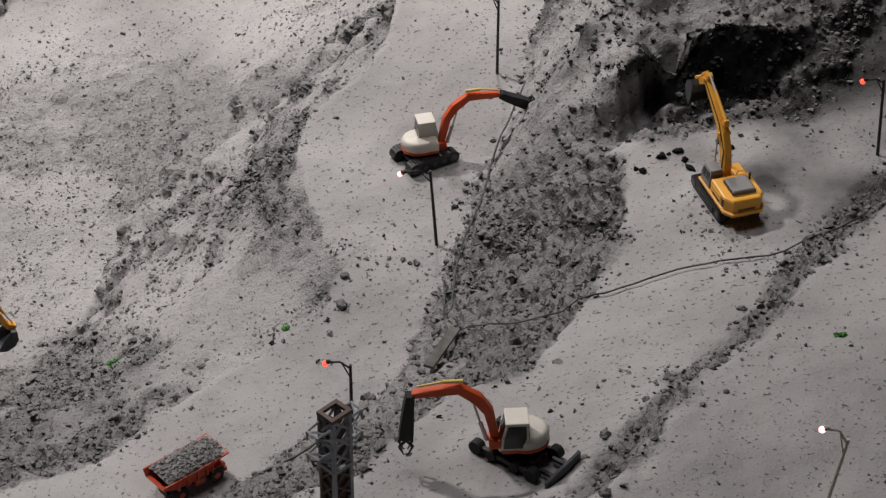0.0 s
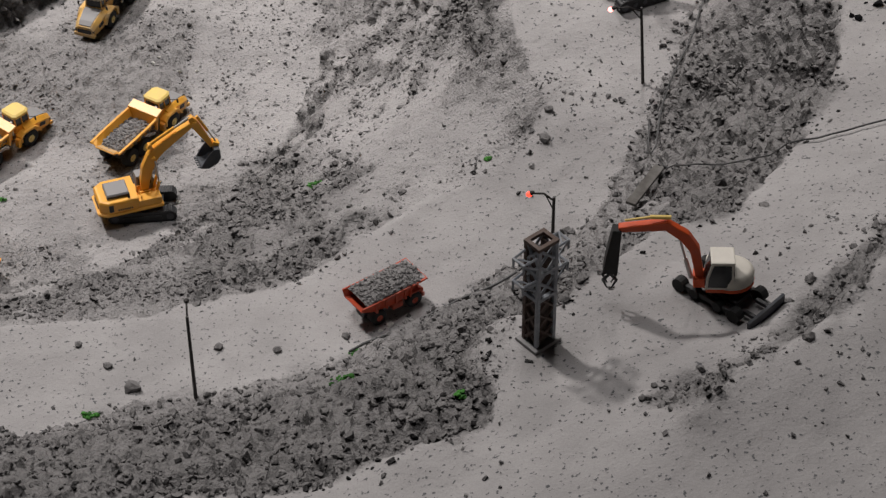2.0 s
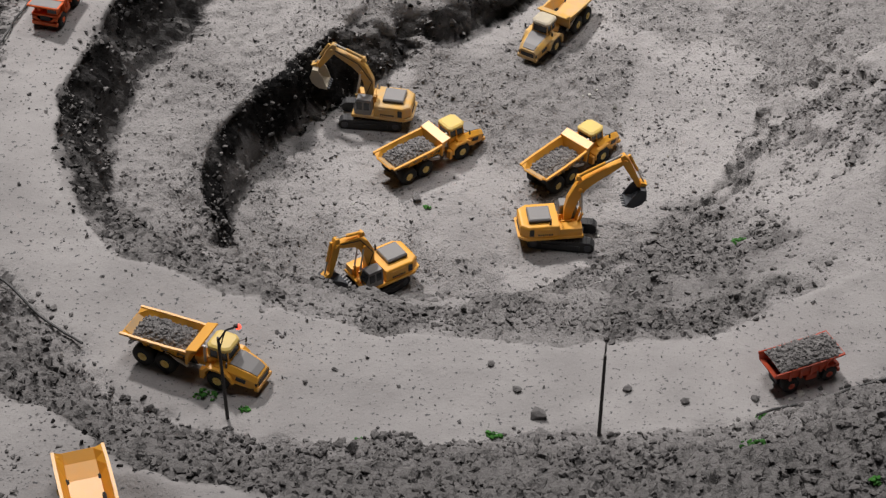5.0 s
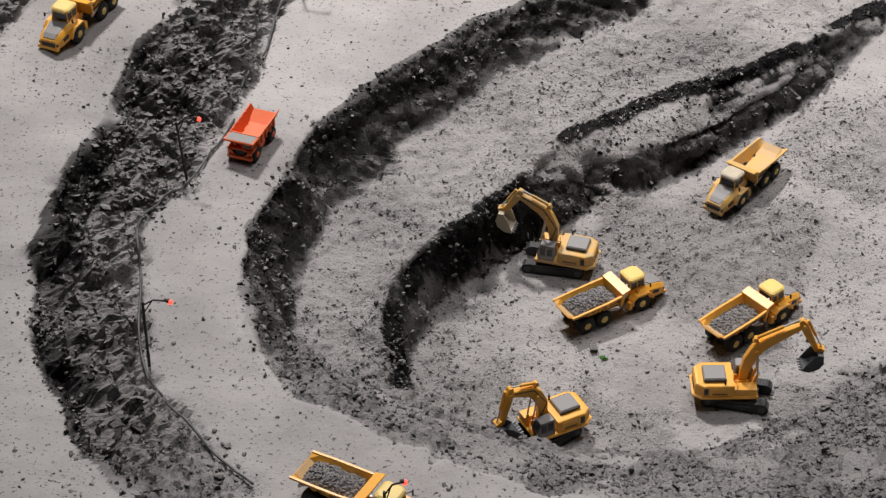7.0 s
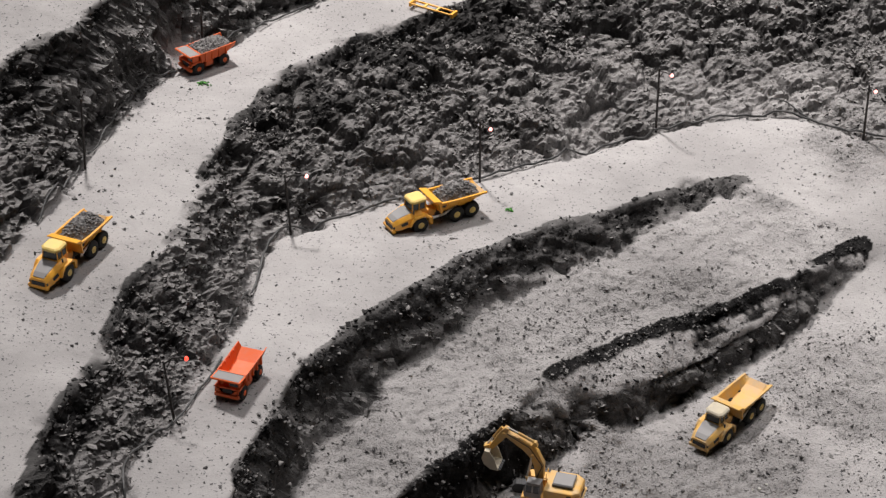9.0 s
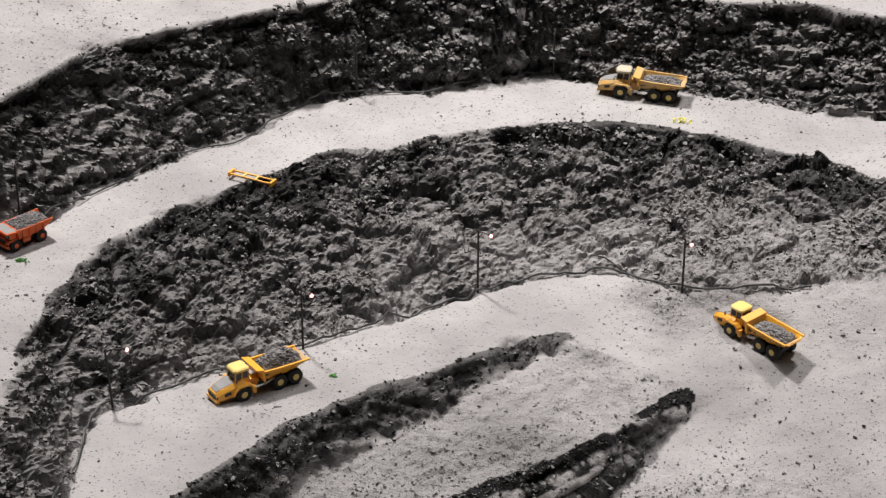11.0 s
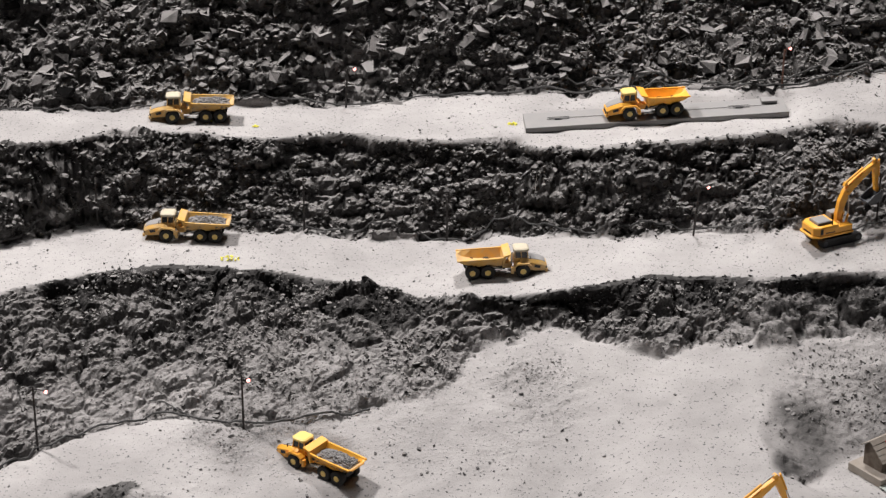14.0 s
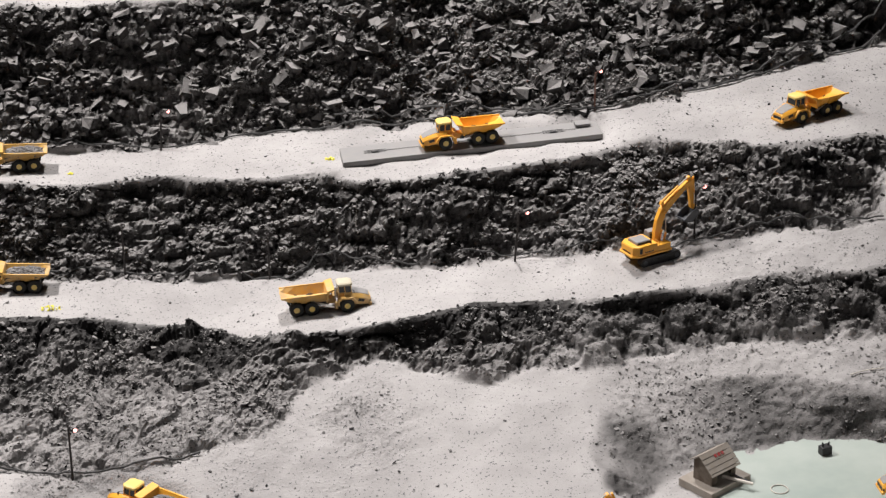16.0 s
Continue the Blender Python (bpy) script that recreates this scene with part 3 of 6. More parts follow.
HOLLOW = np.maximum(spot(0.715, 1.692, 0.098, 0.034, 0.5), 0.8 * spot(0.69, 1.655, 0.08, 0.035, 0.8) * soft_step(-0.4, 0.4, lattice(SHAPE, 0.04, 49)))
ROUGH *= (1 - 0.4 * MOUND) * (1 - 0.9 * HOLLOW)
# shade of the hollow and of the mound's lumps, painted black
SEAM_SHADE = np.maximum.reduce([SEAM_SHADE, 1.1 * HOLLOW, 0.95 * MOUND * soft_step(-0.25, 0.55, lattice(SHAPE, 0.05, 45) + 0.5 * lattice(SHAPE, 0.02, 46))])
size_n = np.sqrt(1 + STEEP ** 2)
NORMAL = np.stack([-gx / size_n, -gy / size_n, 1 / size_n], -1)
where = WEAR > 0.03
spots = np.stack([EAST, NORTH, BASE], -1)[where]
push = np.zeros(SHAPE)
flat = spots * (1, 1, 1.9)
coarse, push2 = push.copy(), push.copy()
coarse[where] = 0.0105 * crag(flat, 0.060, 6) + 0.0055 * crag(flat, 0.026, 7)
push2[where] = 0.0034 * crag(flat, 0.0125, 11)
beds = BASE + 0.010 * lattice(SHAPE, 0.16, 12) + 0.004 * lattice(SHAPE, 0.04, 13)
beds = ((beds / 0.030) % 1.0 - 0.5) * soft_step(0.35, 0.8, STEEP) * (1 - FRONT) * soft_step(-0.3, 0.4, lattice(SHAPE, 0.14, 14))
push = (1 - 0.45 * WALL_SEAM) * ROUGH * (coarse * (1 - 0.7 * FRONT) + 0.004 * beds + (0.006 + 0.009 * (1 - FRONT)) * lattice(SHAPE, 0.085, 5)) + (1 - 0.6 * WALL_SEAM) * WEAR * push2 - 0.014 * LIP
push += MOUND * (1 - HOLLOW) * (0.014 * lattice(SHAPE, 0.055, 47) + 0.006 * lattice(SHAPE, 0.022, 48)) - 0.006 * HOLLOW
CLODS = np.clip(FIELD + inside(LEDGE_BACK + LEDGE_LIP[::-1]) + 0.7 * spot(0.22, 2.70, 0.34, 0.13), 0, 1) * (0.35 + 0.65 * PATCHES)
push += CLODS * (0.0030 * lattice(SHAPE, 0.022, 65) + 0.0024 * lattice(SHAPE, 0.011, 66))
push += 0.0035 * lattice(SHAPE, 0.11, 8) + 0.0012 * lattice(SHAPE, 0.03, 9) + 0.0006 * lattice(SHAPE, 0.012, 10)
HEIGHT = BASE + push * NORMAL[..., 2]
for x, y, z in PADS:
    w = spot(x, y, 0.068, 0.060, 0.5)
    HEIGHT = HEIGHT * (1 - w) + w * (z + 0.15 * (HEIGHT - BASE))
    ROUGH = ROUGH * (1 - w)
    push = push * (1 - w)
VERTS = np.stack([EAST + push * NORMAL[..., 0], NORTH + push * NORMAL[..., 1], HEIGHT], -1)
# coal lumps lie thickest over the painted shade of the hollow
COAL_AREA = np.maximum(HOLLOW, 0.5 * spot(0.64, 1.60, 0.10, 0.035, 0.8))


def ground_at(x, y):
    i, j = (y - GY[0]) / STEP, (x - GX[0]) / STEP
    i, j = min(max(i, 0), SHAPE[0] - 1.001), min(max(j, 0), SHAPE[1] - 1.001)
    a, b = int(i), int(j)
    u, v = i - a, j - b
    return float((HEIGHT[a, b] * (1 - v) + HEIGHT[a, b + 1] * v) * (1 - u) + (HEIGHT[a + 1, b] * (1 - v) + HEIGHT[a + 1, b + 1] * v) * u)


def mesh_of(name, verts, faces, mat, smooth=False):
    """A mesh from arrays of places and of corners, all faces with as many corners."""
    me = bpy.data.meshes.new(name)
    n, k = faces.shape
    me.vertices.add(len(verts))
    me.vertices.foreach_set("co", np.ascontiguousarray(verts, dtype=np.float32).ravel())
    me.loops.add(n * k)
    me.loops.foreach_set("vertex_index", np.ascontiguousarray(faces, dtype=np.int32).ravel())
    me.polygons.add(n)
    me.polygons.foreach_set("loop_start", np.arange(0, n * k, k, dtype=np.int32))
    me.polygons.foreach_set("use_smooth", np.full(n, smooth))
    me.update(calc_edges=True)
    me.validate()
    me.materials.append(mat)
    return me


def ground_mesh():
    ny, nx = SHAPE
    k = np.arange(ny * nx).reshape(ny, nx)
    faces = np.stack([k[:-1, :-1], k[:-1, 1:], k[1:, 1:], k[1:, :-1]], -1).reshape(-1, 4)
    rim = np.concatenate([k[0, :], k[1:, -1], k[-1, -2::-1], k[-2:0:-1, 0]])
    low = VERTS.reshape(-1, 3)[rim] * (1, 1, 0) + (0, 0, -0.03)
    below = ny * nx + np.arange(len(rim))
    skirt = np.stack([below, np.roll(below, -1), np.roll(rim, -1), rim], -1)
    me = mesh_of("ground", np.vstack([VERTS.reshape(-1, 3), low]), np.vstack([faces, skirt]), GROUND, True)
    extra = np.zeros(len(rim))
    bare = np.maximum(ROUGH * (1 - 0.12 * FRONT) * (1 - 0.4 * DUSTED), 0.6 * MEDIUM) * (1 - 0.8 * FOOT)
    # painted shade and the darkened ground are added to the bare rock
    bare = np.maximum.reduce([bare, 0.95 * DARKENED, 1.2 * SEAM_SHADE])
    me.attributes.new("rock_and_shade", "FLOAT", "POINT").data.foreach_set("value", np.append(bare.ravel(), extra).astype(np.float32))
    me.attributes.new("seam_and_shade", "FLOAT", "POINT").data.foreach_set("value", np.append(np.maximum(SEAM_SHADE, 0.62 * DARKENED).ravel(), extra).astype(np.float32))
    me.attributes.new("crumbly", "FLOAT", "POINT").data.foreach_set("value", np.append(np.clip(CLODS + 0.8 * ROUGH + 0.5 * MEDIUM, 0, 1).ravel(), extra).astype(np.float32))
    me.polygons.foreach_set("use_smooth", np.append(((ROUGH < 0.3) | (WALL_SEAM > 0.2) | (MOUND > 0.3) | (FRONT > 0.5) | (spot(1.0, 2.66, 0.42, 0.24) > 0.05))[:-1, :-1].ravel(), extra < 0))
    return me


ground = tagged(new("ground", ground_mesh()), "dusty grey terraced ground of an open pit mine model", "ground", kind="structure")

ICO = np.array([(0, 0, -1), (0.72, -0.53, -0.45), (-0.28, -0.85, -0.45), (-0.89, 0, -0.45), (-0.28, 0.85, -0.45), (0.72, 0.53, -0.45),
                (0.28, -0.85, 0.45), (-0.72, -0.53, 0.45), (-0.72, 0.53, 0.45), (0.28, 0.85, 0.45), (0.89, 0, 0.45), (0, 0, 1)])
ICO_FACES = np.array([int(c) for c in "0 1 2 1 0 5 0 2 3 0 3 4 0 4 5 1 5 10 2 1 6 3 2 7 4 3 8 5 4 9 1 10 6 2 6 7 3 7 8 4 8 9 5 9 10 6 10 11 7 6 11 8 7 11 9 8 11 10 9 11".split()]).reshape(-1, 3)


def rock_verts(r, n):
    """n angular lumps of about unit size round the origin, as an array (n, 12, 3)."""
    v = ICO[None] * r.uniform(0.55, 1.25, (n, 12, 1)) * r.uniform(0.5, 1.2, (n, 1, 3))
    q = r.normal(size=(n, 4))
    q /= np.linalg.norm(q, axis=1)[:, None]
    w, x, y, z = q.T
    m = np.stack([1 - 2 * (y * y + z * z), 2 * (x * y - z * w), 2 * (x * z + y * w), 2 * (x * y + z * w), 1 - 2 * (x * x + z * z), 2 * (y * z - x * w),
                  2 * (x * z - y * w), 2 * (y * z + x * w), 1 - 2 * (x * x + y * y)], -1).reshape(n, 3, 3)
    return np.einsum("nij,nkj->nki", m, v) * (1, 1, 0.75)


CUBE = np.array([(x, y, z) for x in (-1, 1) for y in (-1, 1) for z in (-1, 1)], float)
CUBE_FACES = np.array([int(c) for c in "013032467475045051237276026064157173"]).reshape(-1, 3)


def block_verts(r, n):
    """n broken slabs, flat side more or less down, as an array (n, 8, 3)."""
    v = CUBE[None] * (0.80, 0.60, 0.38) * r.uniform(0.55, 1.3, (n, 1, 3)) * r.uniform(0.65, 1.15, (n, 8, 1)) + r.uniform(-0.24, 0.24, (n, 8, 3))
    a, b, c = r.uniform(0, math.tau, n), r.normal(0, 0.42, n), r.normal(0, 0.42, n)
    ca, sa, cb, sb, cc, sc = np.cos(a), np.sin(a), np.cos(b), np.sin(b), np.cos(c), np.sin(c)
    x, y, z = v[..., 0], v[..., 1], v[..., 2]
    y, z = y * cb[:, None] - z * sb[:, None], y * sb[:, None] + z * cb[:, None]
    x, z = x * cc[:, None] + z * sc[:, None], z * cc[:, None] - x * sc[:, None]
    x, y = x * ca[:, None] - y * sa[:, None], x * sa[:, None] + y * ca[:, None]
    return np.stack([x, y, z], -1)


def scatter(name, seed, tries, chance, low, high, power, sink, mat, label, category, slabs=True):
    """Loose stones over the ground, thick where the chance (a grid from 0 to 1) is high."""
    r = np.random.RandomState(seed)
    i, j = r.randint(2, SHAPE[0] - 2, tries), r.randint(2, SHAPE[1] - 2, tries)
    keep = r.uniform(size=tries) < chance[i, j]
    i, j = i[keep], j[keep]
    n = len(i)
    size = low + (high - low) * r.uniform(size=n) ** power
    a, b = r.uniform(-0.5, 0.5, (2, n))
    at = VERTS[i, j] + a[:, None] * (VERTS[i, j + 1] - VERTS[i, j - 1]) / 2 + b[:, None] * (VERTS[i + 1, j] - VERTS[i - 1, j]) / 2
    at = at + NORMAL[i, j] * (size * sink)[:, None]
    v = (block_verts(r, n) if slabs else rock_verts(r, n)) * size[:, None, None] + at[:, None]
    faces = ((CUBE_FACES if slabs else ICO_FACES)[None] + v.shape[1] * np.arange(n)[:, None, None]).reshape(-1, 3)
    return tagged(new(name, mesh_of(name, v.reshape(-1, 3), faces, mat)), label, category, kind="stuff")


CLUMPS = soft_step(-0.25, 0.5, lattice(SHAPE, 0.09, 21) + 0.6 * lattice(SHAPE, 0.035, 22))
NEAR = (NORTH < 3.68) & (EAST > -1.20) & (EAST < 1.5)
WALLS = np.sqrt(1 + np.minimum(STEEP, 4) ** 2)
LOOSE = ROUGH * (0.15 + 0.75 * CLUMPS) * (1 - 0.5 * DUSTED) * NEAR * np.minimum(WALLS, 3)
FAR_SLOPE = soft_step(3.20, 3.32, NORTH)
MID_SLOPE = soft_step(2.98, 3.10, NORTH) * (1 - FAR_SLOPE)
LOOSE *= (1 - 0.8 * np.clip(SEAM_SHADE, 0, 1)) * (1 - 0.7 * FOOT) * (1 - FRONT) * (1 - 0.75 * WALL_SEAM) * (1 - 0.9 * HOLLOW)
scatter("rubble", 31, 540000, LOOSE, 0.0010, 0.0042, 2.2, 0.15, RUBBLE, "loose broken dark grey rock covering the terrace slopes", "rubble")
scatter("crumbs", 36, 240000, LOOSE * (1 - 0.6 * SEAM_SHADE) * 0.7, 0.0009, 0.0031, 1.8, 0.15, RUBBLE, "crumbled dark rock lumps among the rubble", "rubble", False)
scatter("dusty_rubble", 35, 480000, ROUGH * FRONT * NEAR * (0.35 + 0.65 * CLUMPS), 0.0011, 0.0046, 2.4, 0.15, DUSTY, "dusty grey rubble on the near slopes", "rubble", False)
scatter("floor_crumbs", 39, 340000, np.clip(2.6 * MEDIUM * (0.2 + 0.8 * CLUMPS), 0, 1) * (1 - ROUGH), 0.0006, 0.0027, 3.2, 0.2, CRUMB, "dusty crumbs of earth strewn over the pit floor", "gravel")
scatter("boulders", 33, 150000, ROUGH * NEAR * np.minimum(WALLS, 3) * 0.35 * FAR_SLOPE * (1 - 0.5 * SEAM_SHADE), 0.0028, 0.0165, 3.4, 0.05, RUBBLE, "larger angular blocks among the rubble", "rubble")
scatter("blocks", 38, 420000, ROUGH * NEAR * np.minimum(WALLS, 4) * (0.34 * MID_SLOPE * (0.4 + 0.6 * CLUMPS) + 0.012 * CLUMPS * (1 - FRONT) * (1 - FAR_SLOPE) * (1 - np.clip(SEAM_SHADE, 0, 1))), 0.0026, 0.0080, 2.2, 0.1, RUBBLE, "fist-like dark blocks in the rubble of the slopes", "rubble", False)
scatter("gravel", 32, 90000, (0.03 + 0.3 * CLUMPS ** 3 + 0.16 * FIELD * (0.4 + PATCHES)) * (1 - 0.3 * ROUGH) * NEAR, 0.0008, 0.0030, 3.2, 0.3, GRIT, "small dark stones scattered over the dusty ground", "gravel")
scatter("black_crumbs", 37, 300000, np.clip(SEAM_SHADE * WALLS * 0.9, 0, 1) * NEAR, 0.0010, 0.0036, 2.0, 0.1, SEAM_ROCK, "fine black crumbs on the coal walls and the painted lip shade", "coal")
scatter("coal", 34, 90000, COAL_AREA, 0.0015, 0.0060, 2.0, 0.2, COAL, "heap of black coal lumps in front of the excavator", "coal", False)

# ---- tools for building things ----
def part(name, bm, mat, parent, label="", smooth=False):
    bmesh.ops.recalc_face_normals(bm, faces=bm.faces)
    me = bpy.data.meshes.new(name)
    bm.to_mesh(me)
    bm.free()
    me.materials.append(mat)
    if smooth:
        me.polygons.foreach_set("use_smooth", [True] * len(me.polygons))
    ob = new(name, me)
    ob.parent = parent
    if label:
        ob["label"] = label
    return ob


def thing(name, label, category, group=""):
    return tagged(new(name), label, category, group)


def block(bm, centre, size, bevel=0.0, turn=None):
    """A box, its edges rounded; turn: a matrix about its centre."""
    made = bmesh.ops.create_cube(bm, size=1.0)["verts"]
    bmesh.ops.scale(bm, vec=size, verts=made)
    if bevel:
        edges = list({e for v in made for e in v.link_edges})
        made = list({v for f in bmesh.ops.bevel(bm, geom=edges, offset=bevel, segments=2, affect="EDGES", profile=0.6)["faces"] for v in f.verts} | {v for v in made if v.is_valid})
    m = Matrix.Translation(centre) @ (turn.to_4x4() if turn else Matrix.Identity(4))
    bmesh.ops.transform(bm, matrix=m, verts=made)
    return bm


def rod(bm, a, b, r1, r2=None, seg=10):
    a, b = Vector(a), Vector(b)
    m = Matrix.Translation((a + b) / 2) @ (b - a).to_track_quat("Z", "Y").to_matrix().to_4x4()
    bmesh.ops.create_cone(bm, cap_ends=True, segments=seg, radius1=r1, radius2=r1 if r2 is None else r2, depth=(b - a).length, matrix=m)
    return bm


def slab(bm, outline, y0, y1, bevel=0.0):
    """An outline in x and z, drawn out from y0 to y1."""
    a = [bm.verts.new((x, y0, z)) for x, z in outline]
    b = [bm.verts.new((x, y1, z)) for x, z in outline]
    n = len(outline)
    faces = [bm.faces.new(a), bm.faces.new(b[::-1])]
    for k in range(n):
        faces.append(bm.faces.new((a[k], a[(k + 1) % n], b[(k + 1) % n], b[k])))
    if bevel:
        bmesh.ops.bevel(bm, geom=list({e for f in faces for e in f.edges}), offset=bevel, segments=1, affect="EDGES")
    return bm


def loft(bm, rings, closed=True):
    """A skin over rings of as many places each, closed at both ends."""
    rows = [[bm.verts.new(p) for p in ring] for ring in rings]
    n = len(rows[0])
    for a, b in zip(rows, rows[1:]):
        for k in range(n):
            bm.faces.new((a[k], a[(k + 1) % n], b[(k + 1) % n], b[k]))
    if closed:
        bm.faces.new(rows[0][::-1])
        bm.faces.new(rows[-1])
    return bm


def B():
    return bmesh.new()


def band(points, widths):
    """Outline of a bent bar in x and z: a middle line and its depth at each point."""
    up, down = [], []
    for k, (x, z) in enumerate(points):
        a, b = points[max(k - 1, 0)], points[min(k + 1, len(points) - 1)]
        d = Vector((b[0] - a[0], b[1] - a[1])).normalized()
        up.append((x - d.y * widths[k] / 2, z + d.x * widths[k] / 2))
        down.append((x + d.y * widths[k] / 2, z - d.x * widths[k] / 2))
    return up + down[::-1]


# ---- the unseen show room added round the model ----
# dark paint keeps the light bounced from the added walls low
PLASTER = earth("dark_grey_wall_paint", (0.07, 0.07, 0.075), (0.09, 0.09, 0.09), (0.06, 0.06, 0.06), 0.9)


def slab_of(name, centre, size, label):
    bm = block(B(), centre, size)
    me = bpy.data.meshes.new(name)
    bm.to_mesh(me)
    bm.free()
    me.materials.append(PLASTER)
    return tagged(new(name, me), label, name.split("_")[0], kind="structure")


slab_of("wall_north", (0, 8.1, 1.5), (12.4, 0.2, 4.4), "plain dark grey show room wall")
slab_of("wall_south", (0, -3.1, 1.5), (12.4, 0.2, 4.4), "plain dark grey show room wall")
slab_of("wall_west", (-6.1, 2.5, 1.5), (0.2, 11.0, 4.4), "plain dark grey show room wall")
slab_of("wall_east", (6.1, 2.5, 1.5), (0.2, 11.0, 4.4), "plain dark grey show room wall")
slab_of("ceiling", (0, 2.5, 3.8), (12.0, 11.0, 0.2), "plain dark grey show room ceiling")
slab_of("floor", (0, 2.5, -0.8), (12.0, 11.0, 0.2), "plain dark grey show room floor")
slab_of("plinth", (0.125, 2.275, -0.365), (2.85, 3.05, 0.67), "plain plinth under the mine model")

YELLOW = painted("yellow_paint", (0.90, 0.43, 0.045), 0.15, 0.38, (0.45, 0.36, 0.22))
YELLOW_OLD = painted("dusty_yellow_paint", (0.66, 0.38, 0.085), 0.8, 0.6, (0.42, 0.36, 0.27))
PALE = painted("pale_yellow_paint", (0.83, 0.60, 0.16), 0.3, 0.5)
PALE_OLD = painted("dusty_roof_paint", (0.52, 0.46, 0.34), 0.6, 0.7)
ORANGE = painted("orange_paint", (0.66, 0.075, 0.006), 0.15, 0.6)
TIPPER = painted("bright_orange_paint", (0.78, 0.125, 0.014), 0.2, 0.6)
RED = painted("red_paint", (0.52, 0.060, 0.016), 0.4, 0.6, (0.20, 0.18, 0.17))
WHITE = painted("cream_paint", (0.72, 0.68, 0.60), 0.25, 0.45)
BLACK = painted("black_plastic", (0.012, 0.012, 0.014), 0.12, 0.5, (0.10, 0.10, 0.10))
RUBBER = painted("tyre_rubber", (0.010, 0.010, 0.010), 0.10, 0.75, (0.08, 0.08, 0.08))
GREY = painted("grey_panel", (0.24, 0.235, 0.235), 0.35, 0.6)
STEEL = painted("dark_steel", (0.05, 0.055, 0.065), 0.4, 0.4, (0.16, 0.16, 0.16))
SILVER = painted("silver_rod", (0.6, 0.58, 0.55), 0.2, 0.3)
GLASS = painted("dark_window", (0.015, 0.017, 0.02), 0.15, 0.12, (0.12, 0.12, 0.12))
LOAD = stone("truck_load", (0.13, 0.127, 0.126), (0.30, 0.291, 0.286), 0.6)
TAN = painted("worn_bed_paint", (0.70, 0.40, 0.12), 0.7, 0.6, (0.40, 0.33, 0.25))


def wheel(name, at, radius, width, mat_hub, parent):
    x, y, z = at
    bm = B()
    rings = []
    for dy, r in ((-0.5, 0.80), (-0.42, 0.97), (-0.2, 1.0), (0.2, 1.0), (0.42, 0.97), (0.5, 0.80)):
        rings.append([(x + radius * r * math.cos(a), y + dy * width, z + radius * r * math.sin(a)) for a in [k * math.tau / 20 for k in range(20)]])
    tyre = part(name, loft(bm, rings), RUBBER, parent, "black rubber tyre", True)
    side = 1 if y > 0 else -1
    bm = rod(B(), (x, y + side * width * 0.30, z), (x, y + side * width * 0.53, z), radius * 0.46, radius * 0.40, 14)
    rod(bm, (x, y + side * width * 0.5, z), (x, y + side * width * 0.64, z), radius * 0.2, radius * 0.16, 10)
    part("hub", bm, mat_hub, tyre)


def heap(seed, n, x0, x1, half, floor, top, size, ridge=1.0):
    """A heap of loose stones in a bed, as arrays; higher along the middle."""
    r = np.random.RandomState(seed)
    u, w = r.uniform(0, 1, n), r.uniform(-1, 1, n)
    crown = (1 - 0.75 * np.abs(w) ** 2) * (1 - 0.7 * np.abs(2 * u - 1) ** 3)
    at = np.stack([x0 + (x1 - x0) * u, w * half, floor + (top - floor) * crown * ridge - r.uniform(0, 0.002, n)], -1)
    v = rock_verts(r, n) * (size * r.uniform(0.5, 1.2, n))[:, None, None] + at[:, None]
    faces = (ICO_FACES[None] + 12 * np.arange(n)[:, None, None]).reshape(-1, 3)
    # the packed body of the heap below the loose stones
    gu, gw = [q.ravel() for q in np.meshgrid(np.linspace(0, 1, 15), np.linspace(-1, 1, 9), indexing="ij")]
    crown = (1 - 0.75 * gw ** 2) * (1 - 0.7 * np.abs(2 * gu - 1) ** 3)
    skin = np.stack([x0 + (x1 - x0) * gu, gw * half, floor - 0.0012 + (top - floor) * crown * ridge], -1)
    k = np.arange(15 * 9).reshape(15, 9) + 12 * n
    quads = np.stack([k[:-1, :-1], k[1:, :-1], k[1:, 1:], k[:-1, 1:]], -1).reshape(-1, 4)
    faces = np.vstack([faces, quads[:, :3], quads[:, [0, 2, 3]]])
    return np.vstack([v.reshape(-1, 3), skin]), faces


